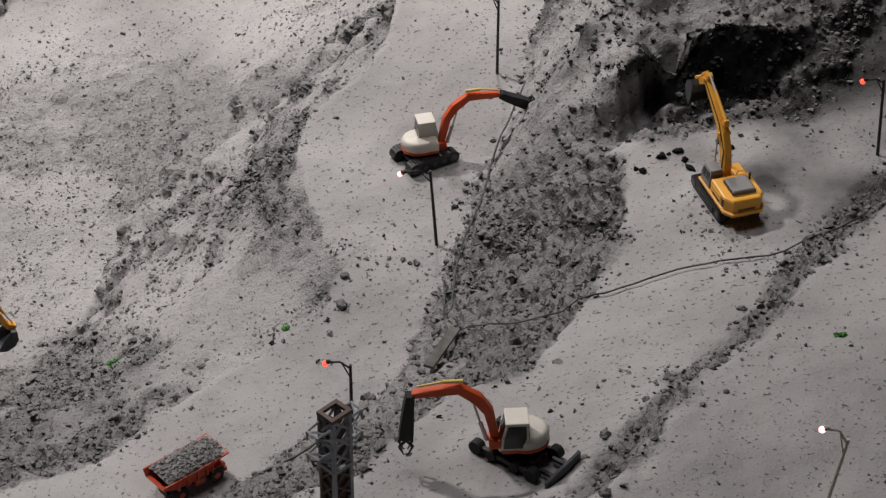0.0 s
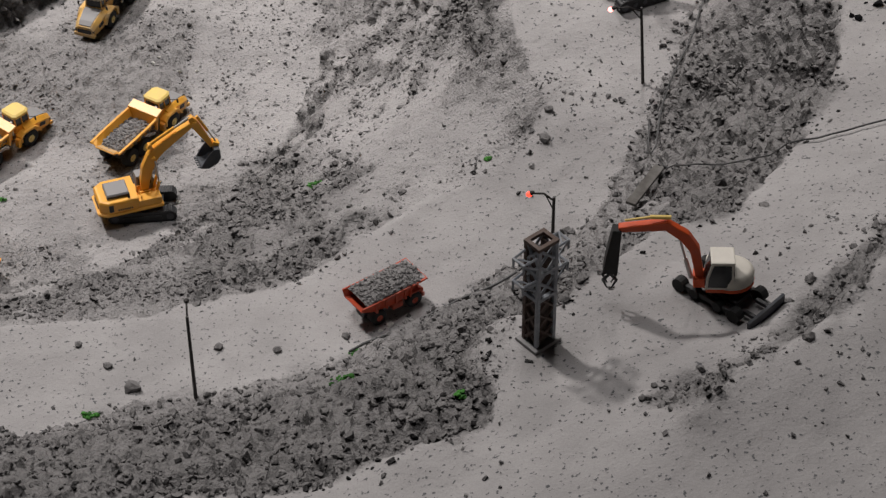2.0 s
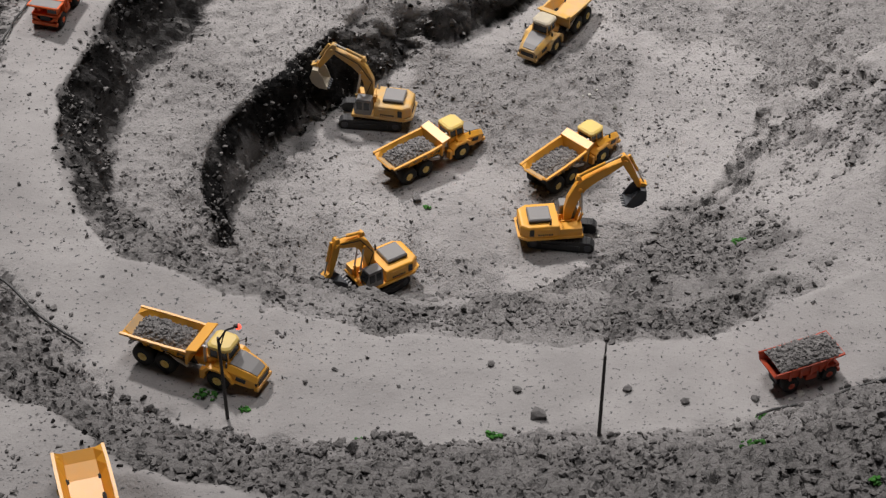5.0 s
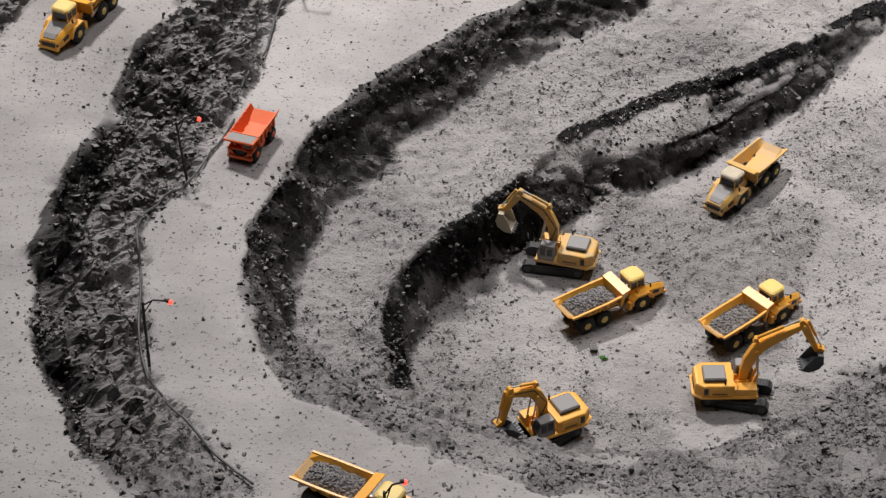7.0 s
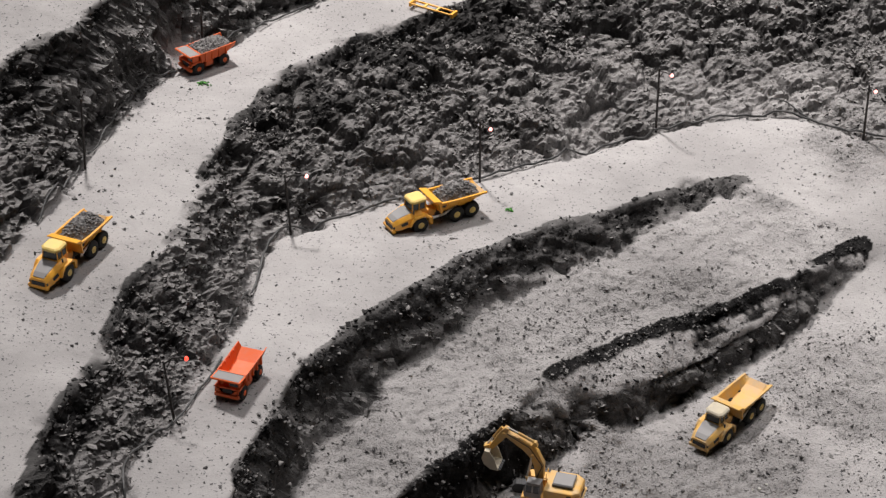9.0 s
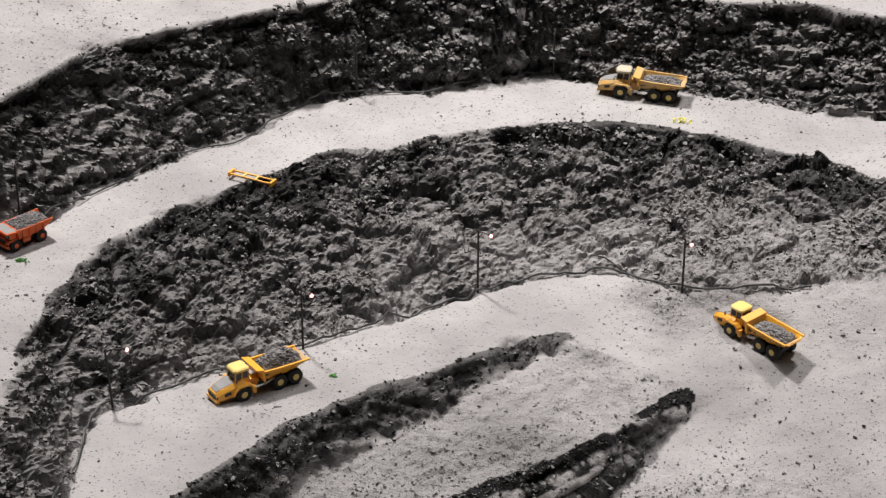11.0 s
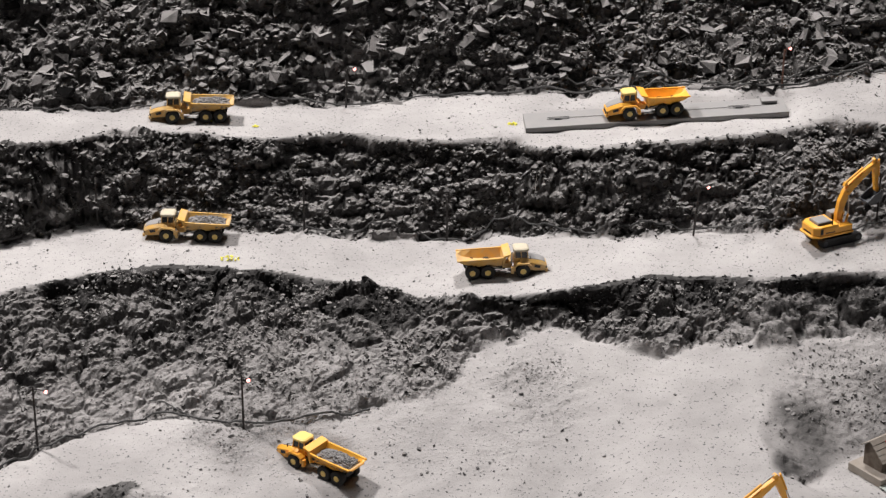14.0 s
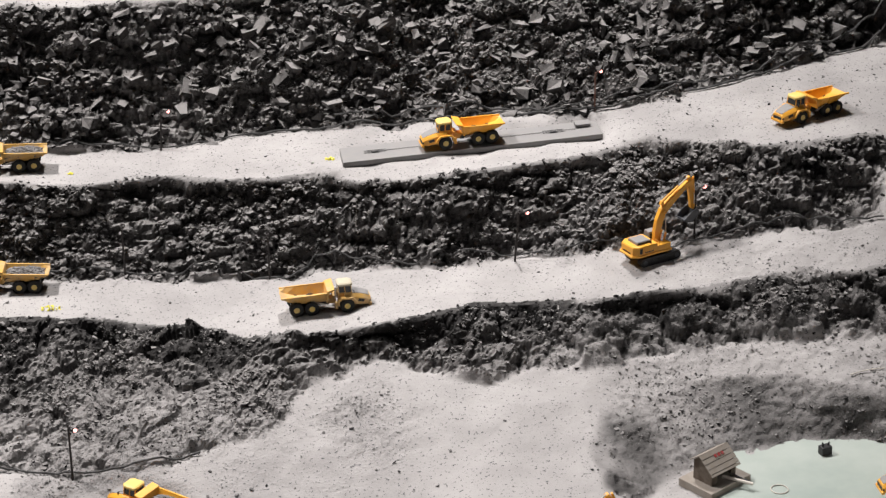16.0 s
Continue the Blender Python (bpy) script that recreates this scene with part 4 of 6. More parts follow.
def articulated_truck(label, load, old=False, load_top=0.034, seed=1):
    """A six-wheeled articulated dump truck; its front axle stands over the origin, its nose along x."""
    body, roof = (YELLOW_OLD, PALE_OLD) if old else (YELLOW, PALE)
    t = thing("dump_truck", label, "truck", "articulated dump trucks")
    bm = B()  # hood and nose, tapered towards the front
    def ring(x, half, low, high, shoulder):
        return [(x, -half, low), (x, half, low), (x, half, shoulder), (x, half * 0.72, high), (x, -half * 0.72, high), (x, -half, shoulder)]
    loft(bm, [ring(-0.004, 0.0155, 0.012, 0.0275, 0.0245), ring(0.014, 0.0155, 0.011, 0.0265, 0.0225), ring(0.028, 0.0135, 0.009, 0.0225, 0.0185), ring(0.035, 0.0115, 0.009, 0.0185, 0.0150)])
    hood = part("hood", bm, body, t)
    bm = loft(B(), [[(x, -h, z), (x, h, z), (x, h, z + 0.0007), (x, -h, z + 0.0007)] for x, h, z in ((0.006, 0.0098, 0.0272), (0.014, 0.0100, 0.0266), (0.028, 0.0084, 0.0226), (0.0335, 0.0072, 0.0196))])
    part("hood_panel", bm, GREY, hood, "dusty grey hood panel")
    part("grille", block(B(), (0.0352, 0, 0.0125), (0.0012, 0.017, 0.0055), 0.0004), BLACK, hood, "black grille")
    for s in (-1, 1):
        part("headlight", block(B(), (0.0335, s * 0.0107, 0.0135), (0.003, 0.0026, 0.0034), 0.0005), BLACK, hood, "dark headlight")
        part("side_vent", block(B(), (0.021, s * 0.0146, 0.0165), (0.009, 0.0012, 0.0042), 0.0004, Euler((0, 0.25, -s * 0.14)).to_matrix()), BLACK, hood, "black side vent")
        bm = slab(B(), [(-0.0135, 0.012), (-0.0135, 0.0195), (-0.0085, 0.0235), (0.0075, 0.0235), (0.0125, 0.0195), (0.016, 0.013), (0.0138, 0.013), (0.0105, 0.018), (0.006, 0.0213), (-0.007, 0.0213), (-0.0115, 0.018), (-0.0115, 0.012)], s * 0.0100, s * 0.0192)
        part("mudguard", bm, body, t)
        part("step", block(B(), (-0.0155, s * 0.0155, 0.0125), (0.004, 0.006, 0.010), 0.0006), body, t)
        part("mirror", block(rod(B(), (0.006, s * 0.011, 0.034), (0.010, s * 0.0175, 0.034), 0.0004, seg=6), (0.010, s * 0.018, 0.0325), (0.001, 0.0022, 0.005), 0.0003), BLACK, t, "black mirror on an arm")
    part("bumper", block(B(), (0.0345, 0, 0.0085), (0.0045, 0.026, 0.004), 0.0008), body, t)
    part("cab", loft(B(), [[(-0.0125, -0.0105, z), (0.0075 + dx, -0.0105, z), (0.0075 + dx, 0.0105, z), (-0.0125, 0.0105, z)] for z, dx in ((0.020, 0.001), (0.0285, 0.001))]), body, t)
    for s in (-1, 1):
        for x in (-0.0118, -0.0028, 0.0066):
            part("cab_pillar", rod(B(), (x + 0.001, s * 0.0098, 0.028), (x, s * 0.0092, 0.0392), 0.0008, seg=6), body, t)
    part("cab_glass", loft(B(), [[(-0.0117, -0.0097, 0.0283), (0.0075, -0.0097, 0.0283), (0.0075, 0.0097, 0.0283), (-0.0117, 0.0097, 0.0283)], [(-0.0112, -0.009, 0.0388), (0.006, -0.009, 0.0388), (0.006, 0.009, 0.0388), (-0.0112, 0.009, 0.0388)]]), GLASS, t, "dark cab windows")
    rim = [(-0.0135, -0.0085), (-0.0105, -0.0118), (0.0050, -0.0118), (0.0095, -0.0080), (0.0095, 0.0080), (0.0050, 0.0118), (-0.0105, 0.0118), (-0.0135, 0.0085)]
    part("cab_roof", loft(B(), [[(x * k, y * k, z) for x, y in rim] for z, k in ((0.0388, 0.97), (0.0400, 1.0), (0.0418, 0.97), (0.0432, 0.78))]), roof, t, "pale yellow cab roof")
    part("exhaust", rod(B(), (-0.016, -0.009, 0.02), (-0.016, -0.009, 0.038), 0.0014, 0.0012, 8), SILVER, t, "silver exhaust pipe")
    part("hitch", block(block(B(), (-0.0215, 0, 0.0155), (0.014, 0.013, 0.009), 0.0012), (-0.0175, 0, 0.0215), (0.006, 0.018, 0.005), 0.0008), body, t)
    part("rear_frame", block(block(B(), (-0.053, 0, 0.0128), (0.056, 0.013, 0.006), 0.0008), (-0.0625, 0, 0.0107), (0.036, 0.020, 0.005), 0.001), BLACK, t, "black rear chassis frame")
    for s in (-1, 1):
        part("tipping_ram", rod(rod(B(), (-0.030, s * 0.0155, 0.014), (-0.042, s * 0.0155, 0.018), 0.0013, seg=8), (-0.042, s * 0.0155, 0.018), (-0.052, s * 0.0158, 0.0215), 0.0008, seg=8), SILVER, t, "silver tipping ram")
    def tub(x, floor, high, low_half, top_half, th=0.0013):
        return [(x, -top_half, high), (x, -low_half, floor), (x, low_half, floor), (x, top_half, high), (x, top_half - th, high), (x, low_half - th * 0.6, floor + th), (x, -low_half + th * 0.6, floor + th), (x, -top_half + th, high)]
    bed = part("bed", loft(B(), [tub(-0.0295, 0.0185, 0.0335, 0.0125, 0.0185), tub(-0.045, 0.0175, 0.0325, 0.013, 0.0192), tub(-0.072, 0.0185, 0.0315, 0.013, 0.0192), tub(-0.086, 0.0225, 0.0310, 0.0125, 0.0190), tub(-0.0945, 0.0268, 0.0305, 0.0122, 0.0186)]), body, t, "open dump bed")
    part("headboard", slab(B(), [(-0.0288, 0.0185), (-0.0258, 0.0340), (-0.0178, 0.0382), (-0.0184, 0.0395), (-0.0290, 0.0366), (-0.0306, 0.0195)], -0.0196, 0.0196, 0.0003), body, bed, "raised headboard")
    for s in (-1, 1):
        part("rim_rail", loft(B(), [[(x, s * h + a, z + b) for a, b in ((-0.0012, -0.0014), (0.0012, -0.0014), (0.0012, 0.0008), (-0.0012, 0.0008))] for x, h, z in ((-0.028, 0.0186, 0.0337), (-0.045, 0.0193, 0.0326), (-0.072, 0.0193, 0.0316), (-0.0948, 0.0187, 0.0306))]), body, bed)
        for x, z in ((-0.040, 0.026), (-0.056, 0.0252), (-0.072, 0.0252)):
            part("side_rib", loft(B(), [[(x - 0.0012, s * (h - 0.0005), w), (x + 0.0012, s * (h - 0.0005), w), (x + 0.0012, s * (h + 0.0013), w), (x - 0.0012, s * (h + 0.0013), w)] for h, w in ((0.0142, z - 0.0045), (0.0190, z + 0.0058))]), body, bed)
    lining = [(-0.0302, 0.0200, 0.0118), (-0.045, 0.0191, 0.0122), (-0.072, 0.0201, 0.0122), (-0.086, 0.0241, 0.0117), (-0.0943, 0.0284, 0.0114)]
    part("bed_lining", loft(B(), [[(x, -h, z), (x, h, z), (x, h, z + 0.0004), (x, -h, z + 0.0004)] for x, z, h in lining]), TAN if old or load else YELLOW, bed, "worn bed floor")
    part("tail_edge", rod(B(), (-0.0945, -0.0125, 0.0272), (-0.0945, 0.0125, 0.0272), 0.0011, seg=8), body, bed)
    if load:
        v, f = heap(seed, 520, -0.031, -0.087, 0.0166, 0.0245, load_top, 0.0023)
        ob = new("load", mesh_of("load", v, f, LOAD))
        ob.parent = bed
        ob["label"] = "heap of broken grey rock"
    for x in (0.0, -0.0514, -0.0737):
        for s in (-1, 1):
            wheel("tyre", (x, s * 0.0146, 0.0107), 0.0107, 0.0092, PALE, t)
    return t


def rigid_truck(label, mat, load, seed=2):
    """A short rigid mine truck with a canopy over its cab, centred over the origin, its nose along x."""
    t = thing("mine_truck", label, "truck", "orange mine trucks")
    part("chassis", block(B(), (0.0, 0, 0.0115), (0.070, 0.016, 0.006), 0.001), BLACK, t, "black chassis")
    nose = part("front_deck", block(B(), (0.0290, 0, 0.0195), (0.016, 0.036, 0.003), 0.0006), mat, t)
    part("bumper", block(B(), (0.0385, 0, 0.0095), (0.004, 0.034, 0.005), 0.0008), mat, nose)
    part("radiator", block(B(), (0.0358, 0, 0.0150), (0.003, 0.013, 0.008), 0.0004), BLACK, nose, "black radiator")
    for s in (-1, 1):
        part("ladder", rod(rod(B(), (0.0388, s * 0.004, 0.0095), (0.0375, s * 0.015, 0.0195), 0.0010, seg=6), (0.0388, s * 0.0065, 0.0092), (0.0375, s * 0.0165, 0.0185), 0.0008, seg=6), mat, nose)
        part("lamp_box", block(B(), (0.0375, s * 0.0135, 0.0165), (0.003, 0.006, 0.0045), 0.0006), mat, nose)
        part("side_tank", block(B(), (0.004, s * 0.0135, 0.0125), (0.014, 0.008, 0.008), 0.0014), mat, t)
    part("cab", block(B(), (0.0285, 0.009, 0.0255), (0.012, 0.014, 0.010), 0.0008), mat, t)
    part("cab_glass", block(B(), (0.0350, 0.009, 0.0265), (0.0012, 0.012, 0.006), 0.0003), GLASS, t, "dark windscreen")
    part("air_cleaner", rod(B(), (0.029, -0.010, 0.020), (0.029, -0.010, 0.028), 0.0035, seg=12), mat, t)
    def tub(x, floor, high, low_half, top_half, th=0.0013):
        return [(x, -top_half, high), (x, -low_half, floor), (x, low_half, floor), (x, top_half, high), (x, top_half - th, high), (x, low_half - th * 0.6, floor + th), (x, -low_half + th * 0.6, floor + th), (x, -top_half + th, high)]
    bed = part("bed", loft(B(), [tub(0.021, 0.0185, 0.0345, 0.0165, 0.0205), tub(0.0, 0.0165, 0.0345, 0.0165, 0.0208), tub(-0.025, 0.0185, 0.0345, 0.0165, 0.0208), tub(-0.044, 0.0265, 0.0350, 0.0165, 0.0208)]), mat, t, "dump bed")
    part("headboard", slab(B(), [(0.0195, 0.0185), (0.0225, 0.0350), (0.0208, 0.0350), (0.0182, 0.0190)], -0.0203, 0.0203), mat, bed)
    canopy = part("canopy", slab(B(), [(0.0205, 0.0338), (0.0415, 0.0360), (0.0425, 0.0345), (0.0425, 0.0338), (0.0210, 0.0318)], -0.0208, 0.0208, 0.0003), mat, bed, "flat canopy over the cab")
    part("canopy_dust", slab(B(), [(0.0215, 0.03425), (0.0405, 0.03622), (0.0405, 0.0358), (0.0215, 0.0338)], -0.0185, 0.0185), GREY, canopy, "grey dust on the canopy")
    for s in (-1, 1):
        for x in (0.012, 0.0, -0.013, -0.026):
            part("side_rib", slab(B(), [(x - 0.0012, 0.020), (x + 0.0012, 0.020), (x + 0.0012, 0.0338), (x - 0.0012, 0.0338)], s * 0.0180, s * 0.0212), mat, bed)
    if load:
        v, f = heap(seed, 560, 0.041 if mat is RED else 0.018, -0.038, 0.0188, 0.0345 if mat is RED else 0.0315, 0.0425, 0.0024)
        ob = new("load", mesh_of("load", v, f, LOAD))
        ob.parent = bed
        ob["label"] = "heap of broken grey rock"
    for x, y, w in ((0.0255, 0.0155, 0.008), (-0.0225, 0.0140, 0.012)):
        for s in (-1, 1):
            wheel("tyre", (x, s * y, 0.0098), 0.0098, w, mat, t)
    return t


def track(t, half_gauge, length, width, height, name="track"):
    """A crawler track with its shoes and rollers."""
    r = height / 2
    line = [(math.cos(a) * r + s * (length / 2 - r), r + math.sin(a) * r) for s, a0 in ((1, -math.pi / 2), (-1, math.pi / 2)) for a in [a0 + k * math.pi / 8 for k in range(9)]]
    outline = []
    for (x0, z0), (x1, z1) in zip(line, line[1:] + line[:1]):
        n = max(1, round(math.hypot(x1 - x0, z1 - z0) / 0.0030))
        for k in range(n):
            for u, out in ((0.05, 0.0), (0.15, 0.0007), (0.75, 0.0007), (0.85, 0.0)):
                f = (k + u) / n
                d = Vector((z1 - z0, x0 - x1)).normalized() * out
                outline.append((x0 + (x1 - x0) * f + d.x, max(z0 + (z1 - z0) * f + d.y, 0.0)))
    ob = part(name, slab(B(), outline, half_gauge - width / 2, half_gauge + width / 2), BLACK, t, "black crawler track")
    s = 1 if half_gauge > 0 else -1
    for k in range(5):
        x = -length / 2 + r + (length - 2 * r) * k / 4
        part("roller", rod(B(), (x, half_gauge + s * width * 0.45, r), (x, half_gauge + s * width * 0.56, r), r * (0.62 if k in (0, 4) else 0.4), seg=10), STEEL, ob)


BUCKET = [(0.0, 0.004), (0.006, 0.003), (0.0065, -0.008), (0.002, -0.015), (-0.007, -0.019), (-0.016, -0.017), (-0.0145, -0.0155), (-0.0065, -0.0170), (0.001, -0.0125), (0.0045, -0.0065), (0.0035, 0.0005)]


def bucket_part(parent, at, angle, half, mat, label):
    c, s = math.cos(angle), math.sin(angle)
    outline = [(at[0] + c * x - s * z, at[1] + s * x + c * z) for x, z in BUCKET]
    b = part("bucket", slab(B(), outline, -half, half), mat, parent, label)
    closed = [BUCKET[k] for k in (0, 1, 2, 3, 4, 5)] + [(-0.008, -0.004)]
    for k in (-1, 1):
        part("bucket_cheek", slab(B(), [(at[0] + c * x - s * z, at[1] + s * x + c * z) for x, z in closed], k * half, k * (half + 0.0010)), mat, b)
    bm = B()
    for k in range(5):
        y = -half * 0.85 + half * 1.7 * k / 4
        x, z = -0.0165, -0.0163
        block(bm, (at[0] + c * x - s * z, y, at[1] + s * x + c * z), (0.004, 0.0016, 0.0012), 0.0, Euler((0, -angle, 0)).to_matrix())
    part("tooth", bm, STEEL, b)


def yellow_excavator(label, boom, elbow, dip, curl, dust=False, swing=0):
    """A crawler excavator over the origin, its boom along x; boom: bend and tip, then the elbow's far end; swing: turn of the tracks under it."""
    t = thing("excavator", label, "excavator", "yellow excavators")
    body = YELLOW_OLD if dust else YELLOW
    under = part("undercarriage", block(block(rod(B(), (0, 0, 0.008), (0, 0, 0.0160), 0.012, seg=18), (0.004, 0, 0.0085), (0.036, 0.020, 0.005), 0.001), (0.004, 0, 0.0070), (0.012, 0.030, 0.004), 0.0008), BLACK, t, "black undercarriage")
    for s in (-1, 1):
        track(under, s * 0.0160, 0.070, 0.0105, 0.0128)
        part("track_frame", block(B(), (0, s * 0.0218, 0.0064), (0.040, 0.0012, 0.0050), 0.0005), BLACK, under, "dark steel track frame")
    under.matrix_basis = pose(0.006, 0, 0, 0, 0, swing)
    deck = part("deck", loft(B(), [[(0.0240 * k + a, -0.0205 * k, z), (0.0240 * k + a, 0.0205 * k, z), (-0.0340 * k + a, 0.0205 * k, z), (-0.0425 * k + a, 0.0145 * k, z), (-0.0425 * k + a, -0.0145 * k, z), (-0.0340 * k + a, -0.0205 * k, z)] for z, k, a in ((0.0155, 0.93, -0.001), (0.0168, 1.03, 0), (0.0196, 1.04, 0), (0.0202, 1.0, 0))]), body, t, "bevelled deck with a projecting skirt")
    house = part("engine_house", loft(B(), [[(-0.0010 * k, -0.0200 * k, z), (-0.0010 * k, 0.0200 * k, z), (-0.0330 * k, 0.0200 * k, z), (-0.0415 * k, 0.0140 * k, z), (-0.0415 * k, -0.0140 * k, z), (-0.0330 * k, -0.0200 * k, z)] for z, k in ((0.0203, 1.0), (0.0312, 1.0), (0.0330, 0.97), (0.0336, 0.92))]), body, deck)
    cover = part("engine_cover", loft(B(), [[(-0.0085 - a, -0.0125 + a, z), (-0.0085 - a, 0.0105 - a, z), (-0.0325 + a, 0.0105 - a, z), (-0.0325 + a, -0.0125 + a, z)] for z, a in ((0.0337, 0.0), (0.0372, 0.0002), (0.0382, 0.0012))]), GREY, house, "grey engine cover")
    part("cover_side", block(B(), (-0.0205, -0.0128, 0.0354), (0.0225, 0.0007, 0.0028)), BLACK, cover, "dark louvred cover side")
    part("cover_side", block(B(), (-0.0205, 0.0108, 0.0354), (0.0225, 0.0007, 0.0028)), BLACK, cover, "dark louvred cover side")
    part("exhaust", rod(B(), (-0.0100, -0.0160, 0.0335), (-0.0100, -0.0160, 0.0405), 0.0012, 0.0010, 8), BLACK, house, "short black exhaust pipe")
    part("side_box", block(B(), (0.0115, -0.0138, 0.0245), (0.0245, 0.0120, 0.0085), 0.0009), body, deck)
    part("tool_box", block(B(), (0.0190, -0.0138, 0.0225), (0.0080, 0.0128, 0.0050), 0.0006), body, deck)
    bm = B()
    for y in (-0.0195, -0.0085):
        rod(bm, (0.0025, y, 0.0285), (0.0025, y, 0.0345), 0.0004, seg=5)
    rod(bm, (0.0025, -0.0195, 0.0345), (0.0025, -0.0085, 0.0345), 0.0004, seg=5)
    part("handrail", bm, body, deck)
    for s in (-1, 1):
        part("vent", block(B(), (-0.0300, s * 0.0201, 0.0265), (0.0048, 0.0008, 0.0085), 0.0002), BLACK, house, "black side vent")
        part("door_panel", block(B(), (-0.0150, s * 0.0202, 0.0262), (0.0200, 0.0007, 0.0088), 0.0003), body, house)
        bm = B()
        for k in range(7):
            block(bm, (-0.0225 + 0.0023 * k, s * 0.0207, 0.0236), (0.0015, 0.0006, 0.0019))
        part("lettering", bm, BLACK, house, "dark unreadable lettering")
    bm = B()
    for k in range(8):
        block(bm, (-0.0419, -0.0077 + 0.0022 * k, 0.0225), (0.0007, 0.0014, 0.0020))
    part("lettering", bm, BLACK, house, "dark unreadable lettering")
    cab = part("cab", loft(B(), [[(0.0215 + a, 0.0065, z), (0.0215 + a, 0.0200 - b, z), (0.0030, 0.0200 - b, z), (0.0030, 0.0065, z)] for z, a, b in ((0.0203, 0, 0), (0.0285, 0.0012, 0), (0.0375, -0.0018, 0.0012), (0.0384, -0.0028, 0.0020))]), GREY, t, "dusty grey cab")
    part("cab_roof", block(B(), (0.0115, 0.0129, 0.0389), (0.0165, 0.0120, 0.0014), 0.0006), GREY, cab, "dusty grey cab roof")
    part("windscreen", loft(B(), [[(x, 0.0078, z), (x, 0.0188, z), (x - 0.0006, 0.0188, z), (x - 0.0006, 0.0078, z)] for z, x in ((0.0235, 0.0224), (0.0285, 0.0232), (0.0368, 0.0204))]), GLASS, cab, "dark windscreen")
    for x in (0.0078, 0.0160):
        part("window", loft(B(), [[(x - 0.0030, y, z), (x + 0.0032, y, z), (x + 0.0032, y + 0.0006, z), (x - 0.0030, y + 0.0006, z)] for z, y in ((0.0270, 0.0197), (0.0290, 0.0197), (0.0362, 0.0188))]), GLASS, cab, "dark side window")
    part("window", block(B(), (0.0120, 0.0063, 0.0322), (0.0130, 0.0008, 0.0085), 0.0002), GLASS, cab, "dark side window")
    (bx, bz), (tx, tz) = boom
    foot = (0.009, 0.0235)
    knee = (bx - 0.0115, bz - 0.021)
    part("boom_bracket", block(block(B(), (0.0085, -0.0052, 0.0245), (0.013, 0.0016, 0.009), 0.0004), (0.0085, 0.0052, 0.0245), (0.013, 0.0016, 0.009), 0.0004), body, deck)
    arm = part("boom", slab(B(), band([foot, (foot[0] * 0.5 + knee[0] * 0.5 - 0.0008, foot[1] * 0.5 + knee[1] * 0.5), knee, (bx - 0.0045, bz - 0.0065), (bx + 0.004, bz + 0.001), (bx * 0.5 + tx * 0.5, bz * 0.5 + tz * 0.5), (tx, tz)], [0.0065, 0.0098, 0.0116, 0.0120, 0.0112, 0.0088, 0.0052]), -0.0037, 0.0037, 0.0005), body, t)
    for s in (-1, 1):
        mid = ((foot[0] + knee[0]) / 2 + 0.013, (foot[1] + knee[1]) / 2 - 0.002)
        part("boom_ram", rod(B(), (0.0205, s * 0.0054, 0.0215), (mid[0], s * 0.0054, mid[1]), 0.0017, seg=10), body, arm)
        part("ram_rod", rod(B(), (mid[0], s * 0.0054, mid[1]), (bx - 0.003, s * 0.0054, bz - 0.008), 0.0009, seg=8), SILVER, arm, "silver ram rod")
        part("hinge_pin", rod(B(), (bx - 0.004, s * 0.0036, bz - 0.008), (bx - 0.004, s * 0.0066, bz - 0.008), 0.0022, seg=10), body, arm)
        part("hinge_pin", rod(B(), (tx, s * 0.0030, tz), (tx, s * 0.0052, tz), 0.0022, seg=10), body, arm)
    ux, uz = Vector((tx - bx, tz - bz)).normalized()
    base = (bx - 0.002 - uz * 0.0085, bz + ux * 0.0085)
    top = (tx - uz * 0.0085 + ux * 0.001, tz + ux * 0.0085)
    m = (base[0] * 0.38 + top[0] * 0.62, base[1] * 0.38 + top[1] * 0.62)
    part("ram_lug", slab(B(), [(base[0] - 0.003, base[1] - 0.004), (base[0] + 0.004, base[1] - 0.004), (base[0] + 0.0012, base[1] + 0.0016), (base[0] - 0.0012, base[1] + 0.0016)], -0.0026, 0.0026), body, arm)
    part("stick_ram", rod(B(), (base[0], 0, base[1]), (m[0], 0, m[1]), 0.0018, seg=10), body, arm)
    part("ram_rod", rod(B(), (m[0], 0, m[1]), (top[0], 0, top[1]), 0.0010, seg=8), SILVER, arm, "silver ram rod")
    bm = B()
    p = [(0.012, 0.0042, 0.034), (knee[0] - 0.004, 0.0042, knee[1]), (bx, 0.0042, bz + 0.002), (tx - 0.004, 0.0042, tz + 0.001)]
    for a, b in zip(p, p[1:]):
        rod(bm, a, b, 0.0005, seg=5)
    part("hose", bm, BLACK, arm, "thin black hose")
    ex, ez = elbow
    up = Vector((tx - ex, tz - ez)).normalized()
    stick = part("stick", slab(B(), band([(top[0], top[1]), (tx, tz), (tx * 0.7 + ex * 0.3, tz * 0.7 + ez * 0.3), (ex, ez)], [0.0045, 0.0088, 0.0080, 0.0046]), -0.0031, 0.0031, 0.0004), body, t)
    side = Vector((-up.y, up.x)) * (-1 if -up.y < 0 else 1)
    a = (tx + up.x * 0.004 + side.x * 0.0062, tz + up.y * 0.004 + side.y * 0.0062)
    c = ((tx + ex) / 2 + side.x * 0.0060, (tz + ez) / 2 + side.y * 0.0060)
    part("bucket_ram", rod(B(), (a[0], 0, a[1]), (c[0], 0, c[1]), 0.0016, seg=10), body, stick)
